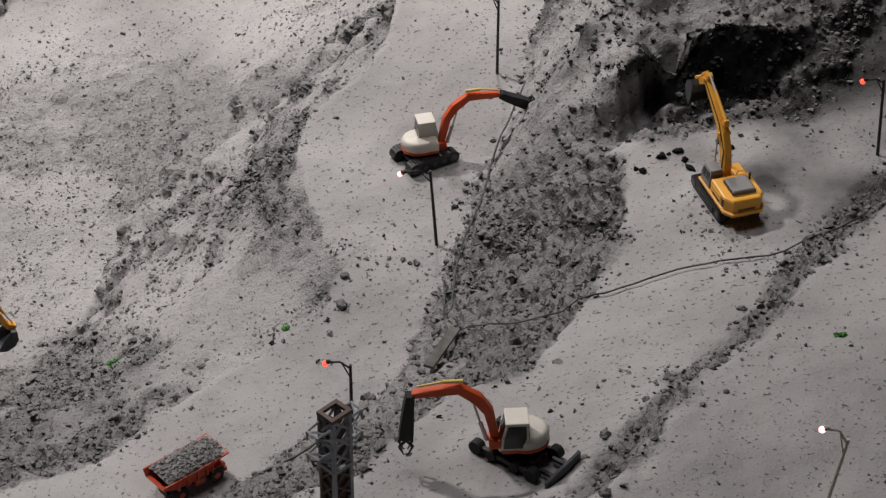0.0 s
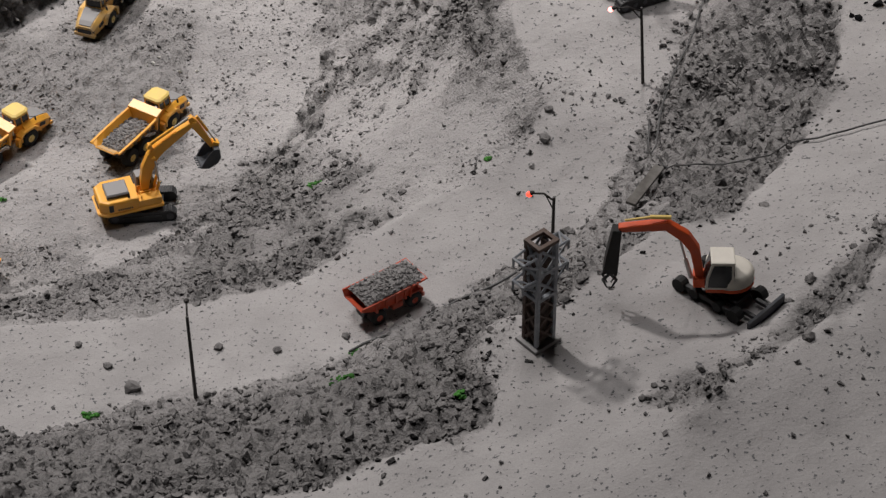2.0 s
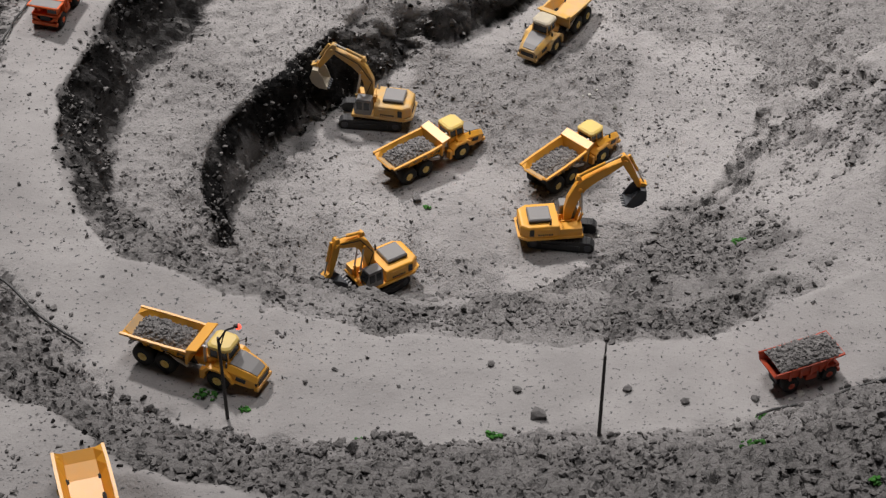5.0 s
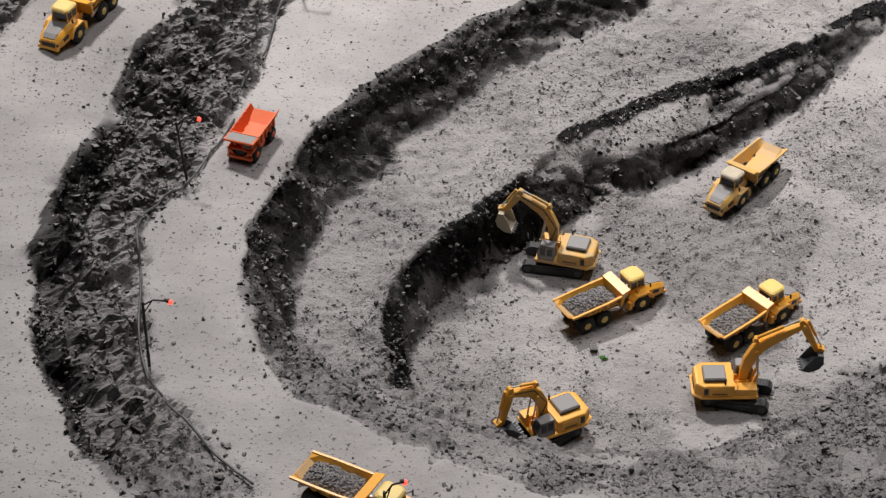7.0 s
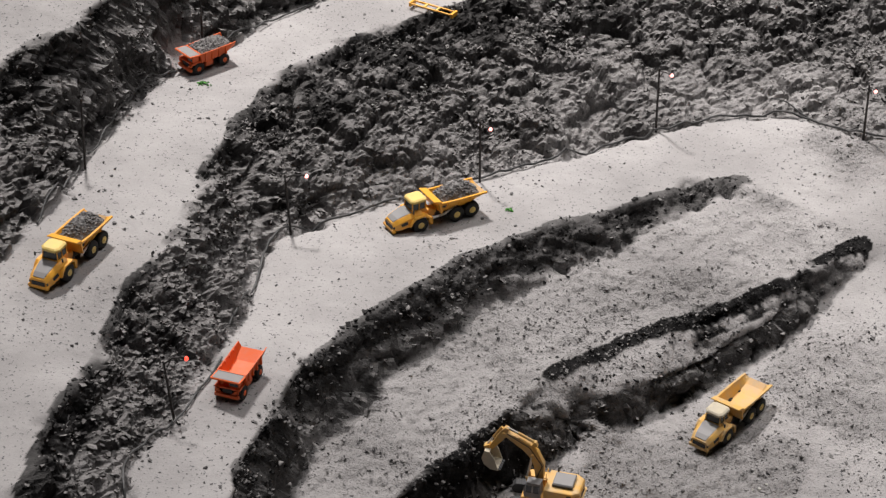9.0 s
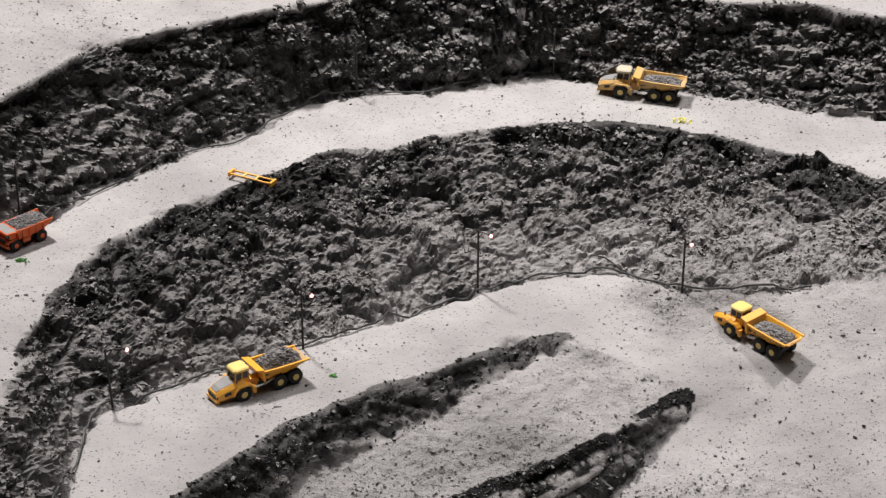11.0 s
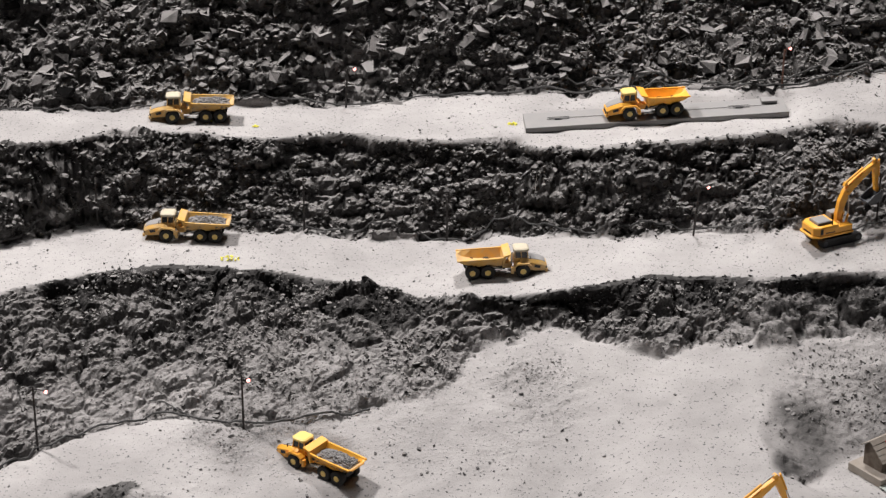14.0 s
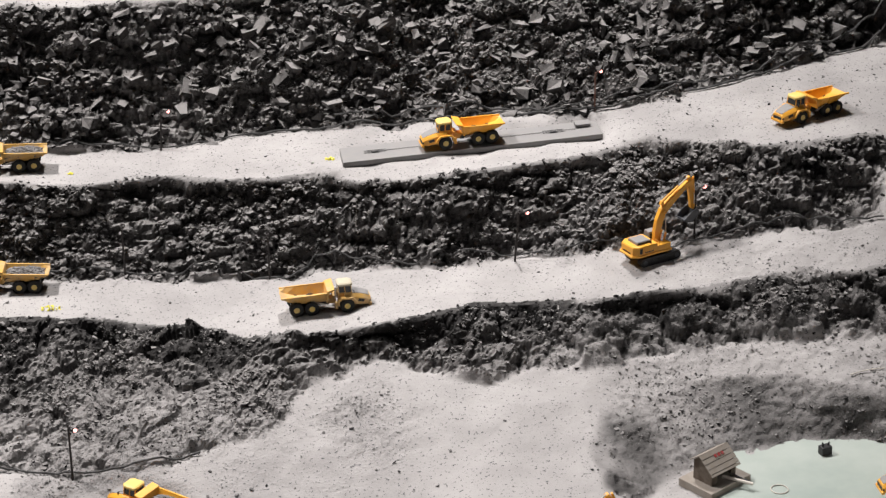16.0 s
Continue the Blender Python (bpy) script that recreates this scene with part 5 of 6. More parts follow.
    part("ram_rod", rod(B(), (c[0], 0, c[1]), (ex + side.x * 0.005, 0, ez + 0.004), 0.0009, seg=8), SILVER, stick, "silver ram rod")
    part("bucket_link", slab(B(), [(ex + 0.001, ez + 0.006), (ex + 0.0075, ez + 0.003), (ex + 0.006, ez - 0.002), (ex, ez - 0.002)], -0.0040, 0.0040), body, stick)
    bucket_part(t, (ex, ez - 0.003), curl, 0.0098, PALE_OLD if dust else STEEL, "dusty pale bucket" if dust else "dark steel bucket")
    return t


def cream_excavator(label, straight, trackturn, blade):
    """A cream and orange digger over the origin, its boom along x."""
    t = thing("excavator", label, "excavator", "cream and orange excavators")
    under = part("undercarriage", block(rod(B(), (0, 0, 0.006), (0, 0, 0.0165), 0.0095, seg=18), (0, 0, 0.0085), (0.040, 0.018, 0.004), 0.001), BLACK, t, "black undercarriage")
    for s in (-1, 1):
        if blade:
            part("side_frame", block(B(), (0, s * 0.0145, 0.0055), (0.058, 0.004, 0.0045), 0.0008), BLACK, under, "black side frame")
            for x in (-0.024, -0.009, 0.012, 0.026):
                part("roller", rod(B(), (x, s * 0.0115, 0.0056), (x, s * 0.0185, 0.0056), 0.0056 if abs(x) > 0.02 else 0.0042, seg=14), RUBBER, under, "black roller wheel")
        else:
            track(under, s * 0.0150, 0.056, 0.0105, 0.0125)
    if blade:
        plate = part("blade", loft(B(), [[(-0.0395 + dx, y, z) for dx, z in ((0, 0.0005), (-0.0022, 0.004), (-0.0018, 0.0115), (0.0002, 0.0118), (-0.0004, 0.005), (0.0016, 0.0008))] for y in (-0.0215, 0.0215)]), STEEL, under, "dark dozer blade")
        part("blade_arm", block(block(B(), (-0.033, 0.008, 0.006), (0.014, 0.003, 0.003)), (-0.033, -0.008, 0.006), (0.014, 0.003, 0.003)), BLACK, plate)
    if trackturn:
        under.rotation_euler = (0, 0, radians(trackturn))
    skirt = [(math.cos(a) * 0.0205 - 0.006, math.sin(a) * 0.0178) for a in [radians(70 + 220 * k / 14) for k in range(15)]] + [(0.0135, -0.0165), (0.0145, 0.0165)]
    part("skirt", loft(B(), [[(x, y, z) for x, y in skirt] for z in (0.0160, 0.0190)]), ORANGE, t, "orange skirt")
    part("house", loft(B(), [[(x * k, y * k, z) for x, y in skirt] for z, k in ((0.0191, 0.985), (0.0255, 0.985), (0.0285, 0.93), (0.0298, 0.80))]), WHITE, t, "cream rounded engine house", True)
    cab = part("cab", loft(B(), [[(x0, y0, z), (x1, y0, z), (x1, 0.0165, z), (x0, 0.0165, z)] for z, x0, x1, y0 in ((0.0192, -0.0075, 0.0155, -0.003), (0.031, -0.0075, 0.0150, -0.003), (0.0445, -0.0065, 0.0115, -0.002))]), WHITE, t, "cream cab")
    part("cab_roof", block(B(), (0.0025, 0.0072, 0.0455), (0.0200, 0.0210, 0.0026), 0.0010), WHITE, cab, "cream cab roof")
    part("window", loft(B(), [[(x0, 0.0161, z), (x1, 0.0161, z), (x1, 0.0172, z), (x0, 0.0172, z)] for z, x0, x1 in ((0.0215, -0.0020, 0.0135), (0.031, -0.0055, 0.0130), (0.0430, -0.0048, 0.0100))]), GLASS, cab, "dark side window")
    part("window", loft(B(), [[(x, -0.0015, z), (x + 0.0008, -0.0015, z), (x + 0.0008, 0.0150, z), (x, 0.0150, z)] for z, x in ((0.0215, 0.0153), (0.031, 0.0148), (0.0430, 0.0116))]), GLASS, cab, "dark windscreen")
    part("window", loft(B(), [[(x, -0.001, z), (x + 0.0008, -0.001, z), (x + 0.0008, 0.0150, z), (x, 0.0150, z)] for z, x in ((0.0310, -0.0081), (0.0430, -0.0072))]), GLASS, cab, "dark rear window")
    for ob in t.children:
        if ob.name.split(".")[0] in ("skirt", "house", "cab"):
            ob.scale = (0.88, 0.88, 0.96)
    tip = (0.076, 0.066) if straight else (0.078, 0.064)
    line = [(0.0165, 0.0175), (0.022, 0.046), (0.030, 0.058), (0.044, 0.0685), tip]
    arm = part("boom", slab(B(), band(line, [0.0062, 0.0068, 0.0076, 0.0070, 0.0046]), -0.0032, 0.0032, 0.0005), ORANGE, t, "orange boom")
    part("boom_foot", block(B(), (0.0155, 0, 0.0165), (0.012, 0.013, 0.008), 0.001), ORANGE, t)
    part("boom_ram", rod(rod(B(), (0.023, 0, 0.017), (0.0285, 0, 0.036), 0.0017, seg=10), (0.0285, 0, 0.036), (0.0335, 0, 0.054), 0.0009, seg=8), SILVER, arm, "silver ram")
    part("stick_ram", rod(rod(B(), (0.041, 0, 0.0745), (0.056, 0, 0.0745), 0.0016, seg=10), (0.056, 0, 0.0745), (0.074, 0, 0.071), 0.0009, seg=8), PALE, arm, "pale yellow ram")
    bm = B()
    if straight:
        ends = [(0.076, 0.066), (0.086, 0.060), (0.096, 0.055), (0.104, 0.050)]
    else:
        ends = [(0.079, 0.064), (0.0805, 0.050), (0.0815, 0.036), (0.0825, 0.022)]
    slab(bm, band(ends, [0.0065, 0.0080, 0.0098, 0.0108]), -0.0044, 0.0044, 0.0005)
    stick = part("stick", bm, RUBBER, t, "black stick")
    ex, ez = ends[-1]
    bm = B()
    for k in (-1, 1):
        for y in (-0.003, 0.003):
            rod(bm, (ex, y, ez), (ex + (0.004 if straight else k * 0.005), y, ez + (k * 0.006 if straight else -0.006)), 0.0013, seg=6)
            rod(bm, (ex + (0.004 if straight else k * 0.005), y, ez + (k * 0.006 if straight else -0.006)), (ex + (0.011 if straight else k * 0.0015), y, ez + (k * 0.002 if straight else -0.014)), 0.0012, 0.0005, 6)
    part("grab", bm, BLACK, stick, "black claw grab")
    return t


def lamp_post(label, height, arm, mat, glow):
    """A thin pole with an arm (dx, dy, dz from its top) and a small bulb at the arm's end."""
    t = thing("lamp_post", label, "lamp post", "lamp posts along the haul roads")
    part("pole", rod(B(), (0, 0, -0.012), (0, 0, height), 0.0017, 0.0013, 8), mat, t)
    a = Vector(arm)
    part("arm", rod(rod(B(), (0, 0, height - 0.004), (a.x * 0.45, a.y * 0.45, height + a.z * 0.8), 0.0009, seg=6), (a.x * 0.45, a.y * 0.45, height + a.z * 0.8), (a.x, a.y, height + a.z), 0.0009, seg=6), mat, t)
    part("brace", rod(B(), (0, 0, height - 0.014), (a.x * 0.4, a.y * 0.4, height + a.z * 0.7), 0.0006, seg=6), mat, t)
    head = part("lamp_head", rod(B(), (a.x * 0.86, a.y * 0.86, height + a.z + 0.0012), (a.x * 1.06, a.y * 1.06, height + a.z + 0.0002), 0.0013, 0.0023, 8), mat, t)
    bm = B()
    bmesh.ops.create_icosphere(bm, subdivisions=2, radius=0.0026, matrix=Matrix.Translation((a.x * 1.10, a.y * 1.10, height + a.z - 0.0008)))
    part("bulb", bm, glow, head, "small round bulb", True)
    return t


# ---- the vehicles ----
def settle(ob, x, y, turn, lift=0.0):
    ob.matrix_basis = pose(x, y, ground_at(x, y) + lift, 0, 0, turn)
    return ob


def at_pose(x, y, turn, over=None):
    return pose(x, y, ground_at(*(over or (x, y))), 0, 0, turn)


def truck_pose(x, y, turn):
    a = radians(turn)
    return pose(x, y, ground_at(x - 0.037 * math.cos(a), y - 0.037 * math.sin(a)) - 0.0004, 0, 0, turn)


LOADED = articulated_truck("yellow articulated dump truck loaded with grey rock on the pit floor", True, load_top=0.0350)
HEAPED = articulated_truck("yellow articulated dump truck heaped high with rock on a haul road", True, load_top=0.046, seed=4)
PART_LOADED = articulated_truck("yellow articulated dump truck with a shallow load beside an excavator", True, load_top=0.0285, seed=5)
EMPTY = articulated_truck("yellow articulated dump truck with an empty bed", False)
EMPTY_OLD = articulated_truck("dusty yellow articulated dump truck with an empty tan bed", False, True)
LOADED_OLD = articulated_truck("dusty yellow articulated dump truck loaded with rock on the upper road", True, True, load_top=0.0350, seed=6)
KINDS = {"loaded": LOADED, "heaped": HEAPED, "part": PART_LOADED, "empty": EMPTY, "empty_old": EMPTY_OLD, "loaded_old": LOADED_OLD}
used = set()
for kind, x, y, turn, label in TRUCKS:
    first = KINDS[kind]
    if kind in used:
        ob = copy_thing(first, truck_pose(x, y, turn))
    else:
        ob = first
        ob.matrix_basis = truck_pose(x, y, turn)
        used.add(kind)
    if x == 0.623:
        # this one stands on the plate
        ob.matrix_basis = pose(x, y, 0.3787, 0, 3.2, turn)
    tagged(ob, label)

for mat, load, x, y, turn, label in ((TIPPER, False, -0.615, 1.949, -98, "orange rigid mine truck with an empty bed on the haul road"),
                                     (TIPPER, True, -0.838, 2.560, -128, "orange rigid mine truck heaped with rock on the upper haul road"),
                                     (RED, True, 0.168, 1.445, 30, "red rigid mine truck loaded with grey rock above the pit")):
    k = 0.79 if mat is RED else 0.85
    settle(rigid_truck(label, mat, load, seed=int(turn) % 7 + 2), x, y, turn).scale = (k, k, k)

settle(yellow_excavator("dusty yellow excavator digging into the pit wall", ((0.020, 0.076), (0.050, 0.091)), (0.066, 0.066), 0, 0.25, True, 6), -0.280, 2.020, 176)
settle(yellow_excavator("yellow excavator with a dark bucket beside a dump truck", ((0.026, 0.076), (0.068, 0.101)), (0.085, 0.066), 0, 0.0, False, -14), -0.063, 1.832, 13)
settle(yellow_excavator("yellow excavator with its arm folded, digging the pit floor", ((0.020, 0.073), (0.047, 0.079)), (0.056, 0.042), 0, -0.25, False, 8), -0.244, 1.737, -140)
settle(yellow_excavator("yellow excavator with a raised boom on the middle haul road", ((0.026, 0.080), (0.070, 0.110)), (0.074, 0.066), 0, -0.35), 0.888, 2.975, 22)
settle(yellow_excavator("yellow excavator reaching its boom into the coal heap", ((0.026, 0.076), (0.068, 0.102)), (0.082, 0.090), 0, 0.9), 0.660, 1.512, 96).scale = (0.9, 0.9, 0.9)
settle(yellow_excavator("yellow excavator standing above the pond", ((0.026, 0.080), (0.068, 0.107)), (0.086, 0.066), 0, 0.0), 0.605, 2.285, 20)
settle(cream_excavator("cream and orange excavator with a black grab and dozer blade", False, -41, True), 0.397, 1.195, 172)
settle(cream_excavator("cream and orange excavator on crawler tracks, its black arm stretched out", True, 18, False), 0.446, 1.797, 2)


# ---- lamp posts ----
def glow(name, colour, strength):
    m, nodes, links, bsdf = material(name)
    bsdf.inputs["Base Color"].default_value = (*colour, 1)
    bsdf.inputs["Emission Color"].default_value = (*colour, 1)
    bsdf.inputs["Emission Strength"].default_value = strength
    return m


PINK, REDGLOW = glow("pink_bulb", (1.0, 0.36, 0.33), 3.6), glow("red_bulb", (1.0, 0.07, 0.04), 2.5)
RUST = painted("rusty_brown_paint", (0.14, 0.055, 0.035), 0.5, 0.7)
POST = painted("dark_post_paint", (0.020, 0.016, 0.015), 0.25, 0.6, (0.12, 0.11, 0.10))
BONE = painted("white_post_paint", (0.62, 0.58, 0.52), 0.4, 0.6)
for x, y, h, arm, lean, mat, bulb in POSTS:
    ob = lamp_post("thin dark lamp post with a small glowing bulb beside the road", h, arm, {"d": POST, "r": RUST, "w": BONE}[mat], {"p": PINK, "r": REDGLOW, "n": GREY}[bulb])
    ob.matrix_basis = pose(x, y, ground_at(x, y), lean[0], lean[1], 0)
    if mat == "w":
        tagged(ob, "white lamp post with a bent arm beside the near road")
    if mat == "r":
        tagged(ob, "rusty brown lamp post behind the plate ramp")


# ---- lattice tower ----
def lattice_tower():
    t = thing("lattice_tower", "grey steel lattice tower with cross arms on a square base", "tower")
    iron = painted("grey_tower_paint", (0.24, 0.26, 0.29), 0.95, 0.7, (0.42, 0.43, 0.45))
    rust = painted("rusty_tower_paint", (0.10, 0.065, 0.05), 0.5, 0.75, (0.22, 0.20, 0.19))
    w, d, h = 0.0115, 0.0095, 0.118
    part("base_slab", block(B(), (0, 0, 0.002), (0.037, 0.032, 0.004), 0.0008), GREY, t, "dusty grey base slab")
    for sx in (-1, 1):
        for sy in (-1, 1):
            part("leg", block(B(), (sx * w, sy * d, 0.004 + h / 2), (0.0042, 0.0042, h), 0.0004), iron if sy < 0 else rust, t)
    n = 6
    for k in range(n):
        z0, z1 = 0.006 + k * h * 0.96 / n, 0.006 + (k + 1) * h * 0.96 / n
        for s in (-1, 1):
            part("brace", rod(rod(B(), (-w, s * d, z0), (w, s * d, z1), 0.0017, seg=5), (w, s * d, z0), (-w, s * d, z1), 0.0017, seg=5), iron if k > 2 else rust, t)
            part("brace", rod(rod(B(), (s * w, -d, z0), (s * w, d, z1), 0.0017, seg=5), (s * w, d, z0), (s * w, -d, z1), 0.0017, seg=5), iron if k > 2 else rust, t)
    # dark sheets added inside, standing for the shade between the legs
    for s in (-1, 1):
        part("shade_panel", block(B(), (0, s * (d - 0.0035), 0.030), (2 * w - 0.003, 0.0010, 0.052)), rust, t, "dark rust-coloured panel added as shade inside the tower")
        part("shade_panel", block(B(), (s * (w - 0.0035), 0, 0.060), (0.0010, 2 * d - 0.005, 0.112)), rust, t, "dark rust-coloured panel added as shade inside the tower")
    for z in (0.060, 0.090, 0.121):
        bm = B()
        for s in (-1, 1):
            block(bm, (0, s * d, z), (2 * w + 0.005, 0.0046, 0.0036))
            block(bm, (s * w, 0, z), (0.0046, 2 * d - 0.004, 0.0034))
        part("collar", bm, rust if z > 0.12 else iron, t)
    for z in (0.086, 0.112):
        for s in (-1, 1):
            bar = part("cross_arm", rod(B(), (s * 0.031, -d * 0.8, z - 0.001), (s * 0.031, d * 0.8, z - 0.001), 0.0014, seg=5), iron, t)
            part("strut", rod(B(), (s * 0.021, -d * 0.9, z - 0.001), (s * 0.031, d * 0.8, z - 0.001), 0.0009, seg=5), iron, bar)
            for y in (-d, d):
                part("strut", rod(B(), (s * w, y, z), (s * 0.031, y * 0.8, z - 0.001), 0.0014, seg=5), iron, bar)
                part("strut", rod(B(), (s * w, y, z - 0.014), (s * 0.031, y * 0.8, z - 0.002), 0.0010, seg=5), iron, bar)
                part("insulator", rod(B(), (s * 0.031, y * 0.8, z), (s * 0.031, y * 0.8, z - 0.011), 0.0016, 0.0012, 6), iron, bar)
    return t


settle(lattice_tower(), 0.259, 1.176, 34).scale = (0.69, 0.69, 0.80)


# ---- cables ----
CABLE = painted("black_cable", (0.03, 0.03, 0.03), 0.5, 0.6, (0.2, 0.2, 0.2))


def cable(points, radius, wave, seed, label, lift=0.001):
    r = random.Random(seed)
    p = along([(x, y, 0.0) for x, y in points], 0.012)
    rings = []
    for k, q in enumerate(p):
        d = Vector(p[min(k + 1, len(p) - 1)] - p[max(k - 1, 0)]).normalized()
        side = Vector((-d.y, d.x, 0))
        off = wave * (math.sin(k * 0.21 + seed) + 0.6 * math.sin(k * 0.53 + 2 * seed))
        c = Vector(q) + side * off
        z = max(ground_at(c.x + a, c.y + b) for a in (-0.004, 0, 0.004) for b in (-0.004, 0, 0.004)) + radius + lift
        rings.append([(c.x + side.x * radius * math.cos(a), c.y + side.y * radius * math.cos(a), z + radius * math.sin(a)) for a in [j * math.tau / 6 for j in range(6)]])
    me_bm = loft(B(), rings)
    bmesh.ops.recalc_face_normals(me_bm, faces=me_bm.faces)
    me = bpy.data.meshes.new("cable")
    me_bm.to_mesh(me)
    me_bm.free()
    me.materials.append(CABLE)
    return tagged(new("cable", me), label, "cable", "cables along the roads")


def flat_line(line, a, b, shift=(0, 0)):
    return [(x + shift[0], y + shift[1]) for x, y, z in line[a:b]]


cable(flat_line(ROAD_OUTER_FRONT, 15, 22), 0.0014, 0.002, 1, "black cable along the foot of the slope")
cable(flat_line(ROAD_OUTER_BACK, 0, 12), 0.0015, 0.002, 2, "black cable along the foot of the rock slope")
cable(flat_line(BENCH_OUTER, 2, 14), 0.0013, 0.002, 3, "dark cable lying along the middle road")
cable(flat_line(BENCH_OUTER, 13, 26, (0, 0.006)), 0.0013, 0.002, 4, "dark cable lying along the middle road")
cable(flat_line(UPPER_OUTER, 0, 9), 0.0013, 0.002, 5, "dark cable lying along the upper road")
cable(flat_line(UPPER_OUTER, 8, 16), 0.0017, 0.002, 6, "black cable along the foot of the upper slope")
cable(flat_line(UPPER_OUTER, 9, 16, (0, 0.012)), 0.0017, 0.002, 7, "second black cable along the upper slope")
cable([(0.42, 1.54), (0.43, 1.47), (0.50, 1.41), (0.60, 1.42), (0.71, 1.41), (0.76, 1.44)], 0.0008, 0.001, 8, "thin dark cable across the rubble strip")
cable([(0.43, 1.62), (0.42, 1.56), (0.44, 1.62), (0.48, 1.70), (0.53, 1.80), (0.56, 1.86)], 0.0010, 0.002, 10, "thin cable beside the steep road")
cable([(0.13, 1.385), (0.17, 1.40), (0.22, 1.41), (0.27, 1.42), (0.30, 1.44)], 0.0013, 0.002, 11, "grey cable at the foot of the rubble")
cable([(-0.10, 2.77), (-0.04, 2.73), (0.02, 2.715)], 0.0009, 0.002, 12, "thin dark cable leading to a lamp post")


# ---- hut, plate ramp, barrier ----
def hut():
    t = thing("pump_hut", "small brown wooden hut on a grey raft in the pond", "hut")
    wood = painted("dusty_brown_wood", (0.10, 0.075, 0.055), 0.6, 0.8, (0.28, 0.25, 0.22))
    planks = painted("weathered_roof_boards", (0.27, 0.235, 0.20), 0.6, 0.8, (0.36, 0.34, 0.31))
    part("raft", block(B(), (0, 0, 0.006), (0.078, 0.060, 0.012), 0.0012), planks, t, "flat grey raft")
    part("back_wall", block(B(), (0, 0.0165, 0.026), (0.046, 0.0016, 0.028)), wood, t)
    for s in (-1, 1):
        part("side_wall", loft(B(), [[(s * 0.023 + a, -0.0155, 0.012), (s * 0.023 + a, 0.0172, 0.012), (s * 0.023 + a, 0.0172, 0.040), (s * 0.023 + a, 0.005, 0.0495), (s * 0.023 + a, -0.0155, 0.0315)] for a in (-0.0009, 0.0009)]), wood, t)
    bm = block(block(block(B(), (-0.0185, -0.0155, 0.022), (0.009, 0.0016, 0.020)), (0.0185, -0.0155, 0.022), (0.009, 0.0016, 0.020)), (0, -0.0155, 0.0300), (0.046, 0.0016, 0.004))
    part("front_wall", bm, wood, t)
    for k in range(9):
        u = (k + 0.5) / 9
        y, z = -0.0205 + 0.0260 * u, 0.0285 + 0.0225 * u
        part("roof_board", block(B(), (0, y, z + 0.0005 * (k % 2)), (0.056, 0.0036, 0.0012), 0.0002, Euler((0.713, 0, 0)).to_matrix()), planks, t)
    for k in range(5):
        u = (k + 0.5) / 5
        y, z = 0.0055 + 0.0155 * u, 0.0510 - 0.0115 * u
        part("roof_board", block(B(), (0, y, z), (0.056, 0.0036, 0.0012), 0.0002, Euler((-0.638, 0, 0)).to_matrix()), planks, t)
    letters = painted("faded_red_paint", (0.35, 0.03, 0.03), 0.3, 0.6)
    bm = B()
    for x, w in ((-0.0075, 0.0042), (-0.001, 0.0042), (0.0055, 0.0042)):
        u = 0.72
        block(bm, (x + 0.004, -0.0205 + 0.0260 * u - 0.0008, 0.0285 + 0.0225 * u + 0.0013), (w, 0.0045, 0.0006), 0.0, Euler((0.713, 0, 0)).to_matrix())
    part("lettering", bm, letters, t, "faded red unreadable marks")
    part("pipe", rod(B(), (0.004, -0.010, 0.0145), (0.020, -0.050, 0.0135), 0.0024, seg=8), BONE, t, "pale pipe laid out over the raft")
    part("pipe", rod(B(), (0.014, -0.012, 0.018), (0.024, -0.040, 0.012), 0.0007, seg=6), STEEL, t)
    return t


ob = hut()
ob.matrix_basis = pose(0.879, 2.567, 0.1335, 0, 0, 32)

plate = thing("plate_ramp", "long grey plate ramp lying on the upper road", "ramp")
deck = part("deck_plate", block(B(), (0, 0, 0.001), (0.405, 0.060, 0.008), 0.0008), GREY, plate)
for x in (-0.150, 0.130):
    bm = B()
    for y in (-0.004, 0.004):
        block(bm, (x, y, 0.00625), (0.034, 0.0010, 0.0006))
    part("slot", block(bm, (x, -0.004, 0.0063), (0.012, 0.003, 0.0008)), BLACK, plate, "dark slot in the plate")
part("seam", block(B(), (0, 0.0, 0.0061), (0.33, 0.0008, 0.0004)), BLACK, plate, "thin dark seam")
part("end_block", block(B(), (0.178, 0.012, 0.009), (0.024, 0.018, 0.004), 0.0008), GREY, plate, "pale stone block")
plate.matrix_basis = pose(0.667, 3.237, 0.3752, 0, -3.2, -2)

bar = thing("barrier", "yellow road barrier lying at the edge of the middle road", "barrier")
for s in (-1, 1):
    part("rail", block(B(), (0, s * 0.0055, 0.006), (0.070, 0.0022, 0.0022), 0.0004), YELLOW, bar)
    part("end_piece", block(B(), (s * 0.034, 0, 0.005), (0.0035, 0.015, 0.0065), 0.0006), YELLOW, bar)
for x in (-0.012, 0.008):
    part("rung", block(B(), (x, 0, 0.006), (0.0030, 0.012, 0.0022), 0.0004), PALE, bar)
bar.matrix_basis = pose(-0.579, 2.790, ground_at(-0.579, 2.790), 0, 0, -20)

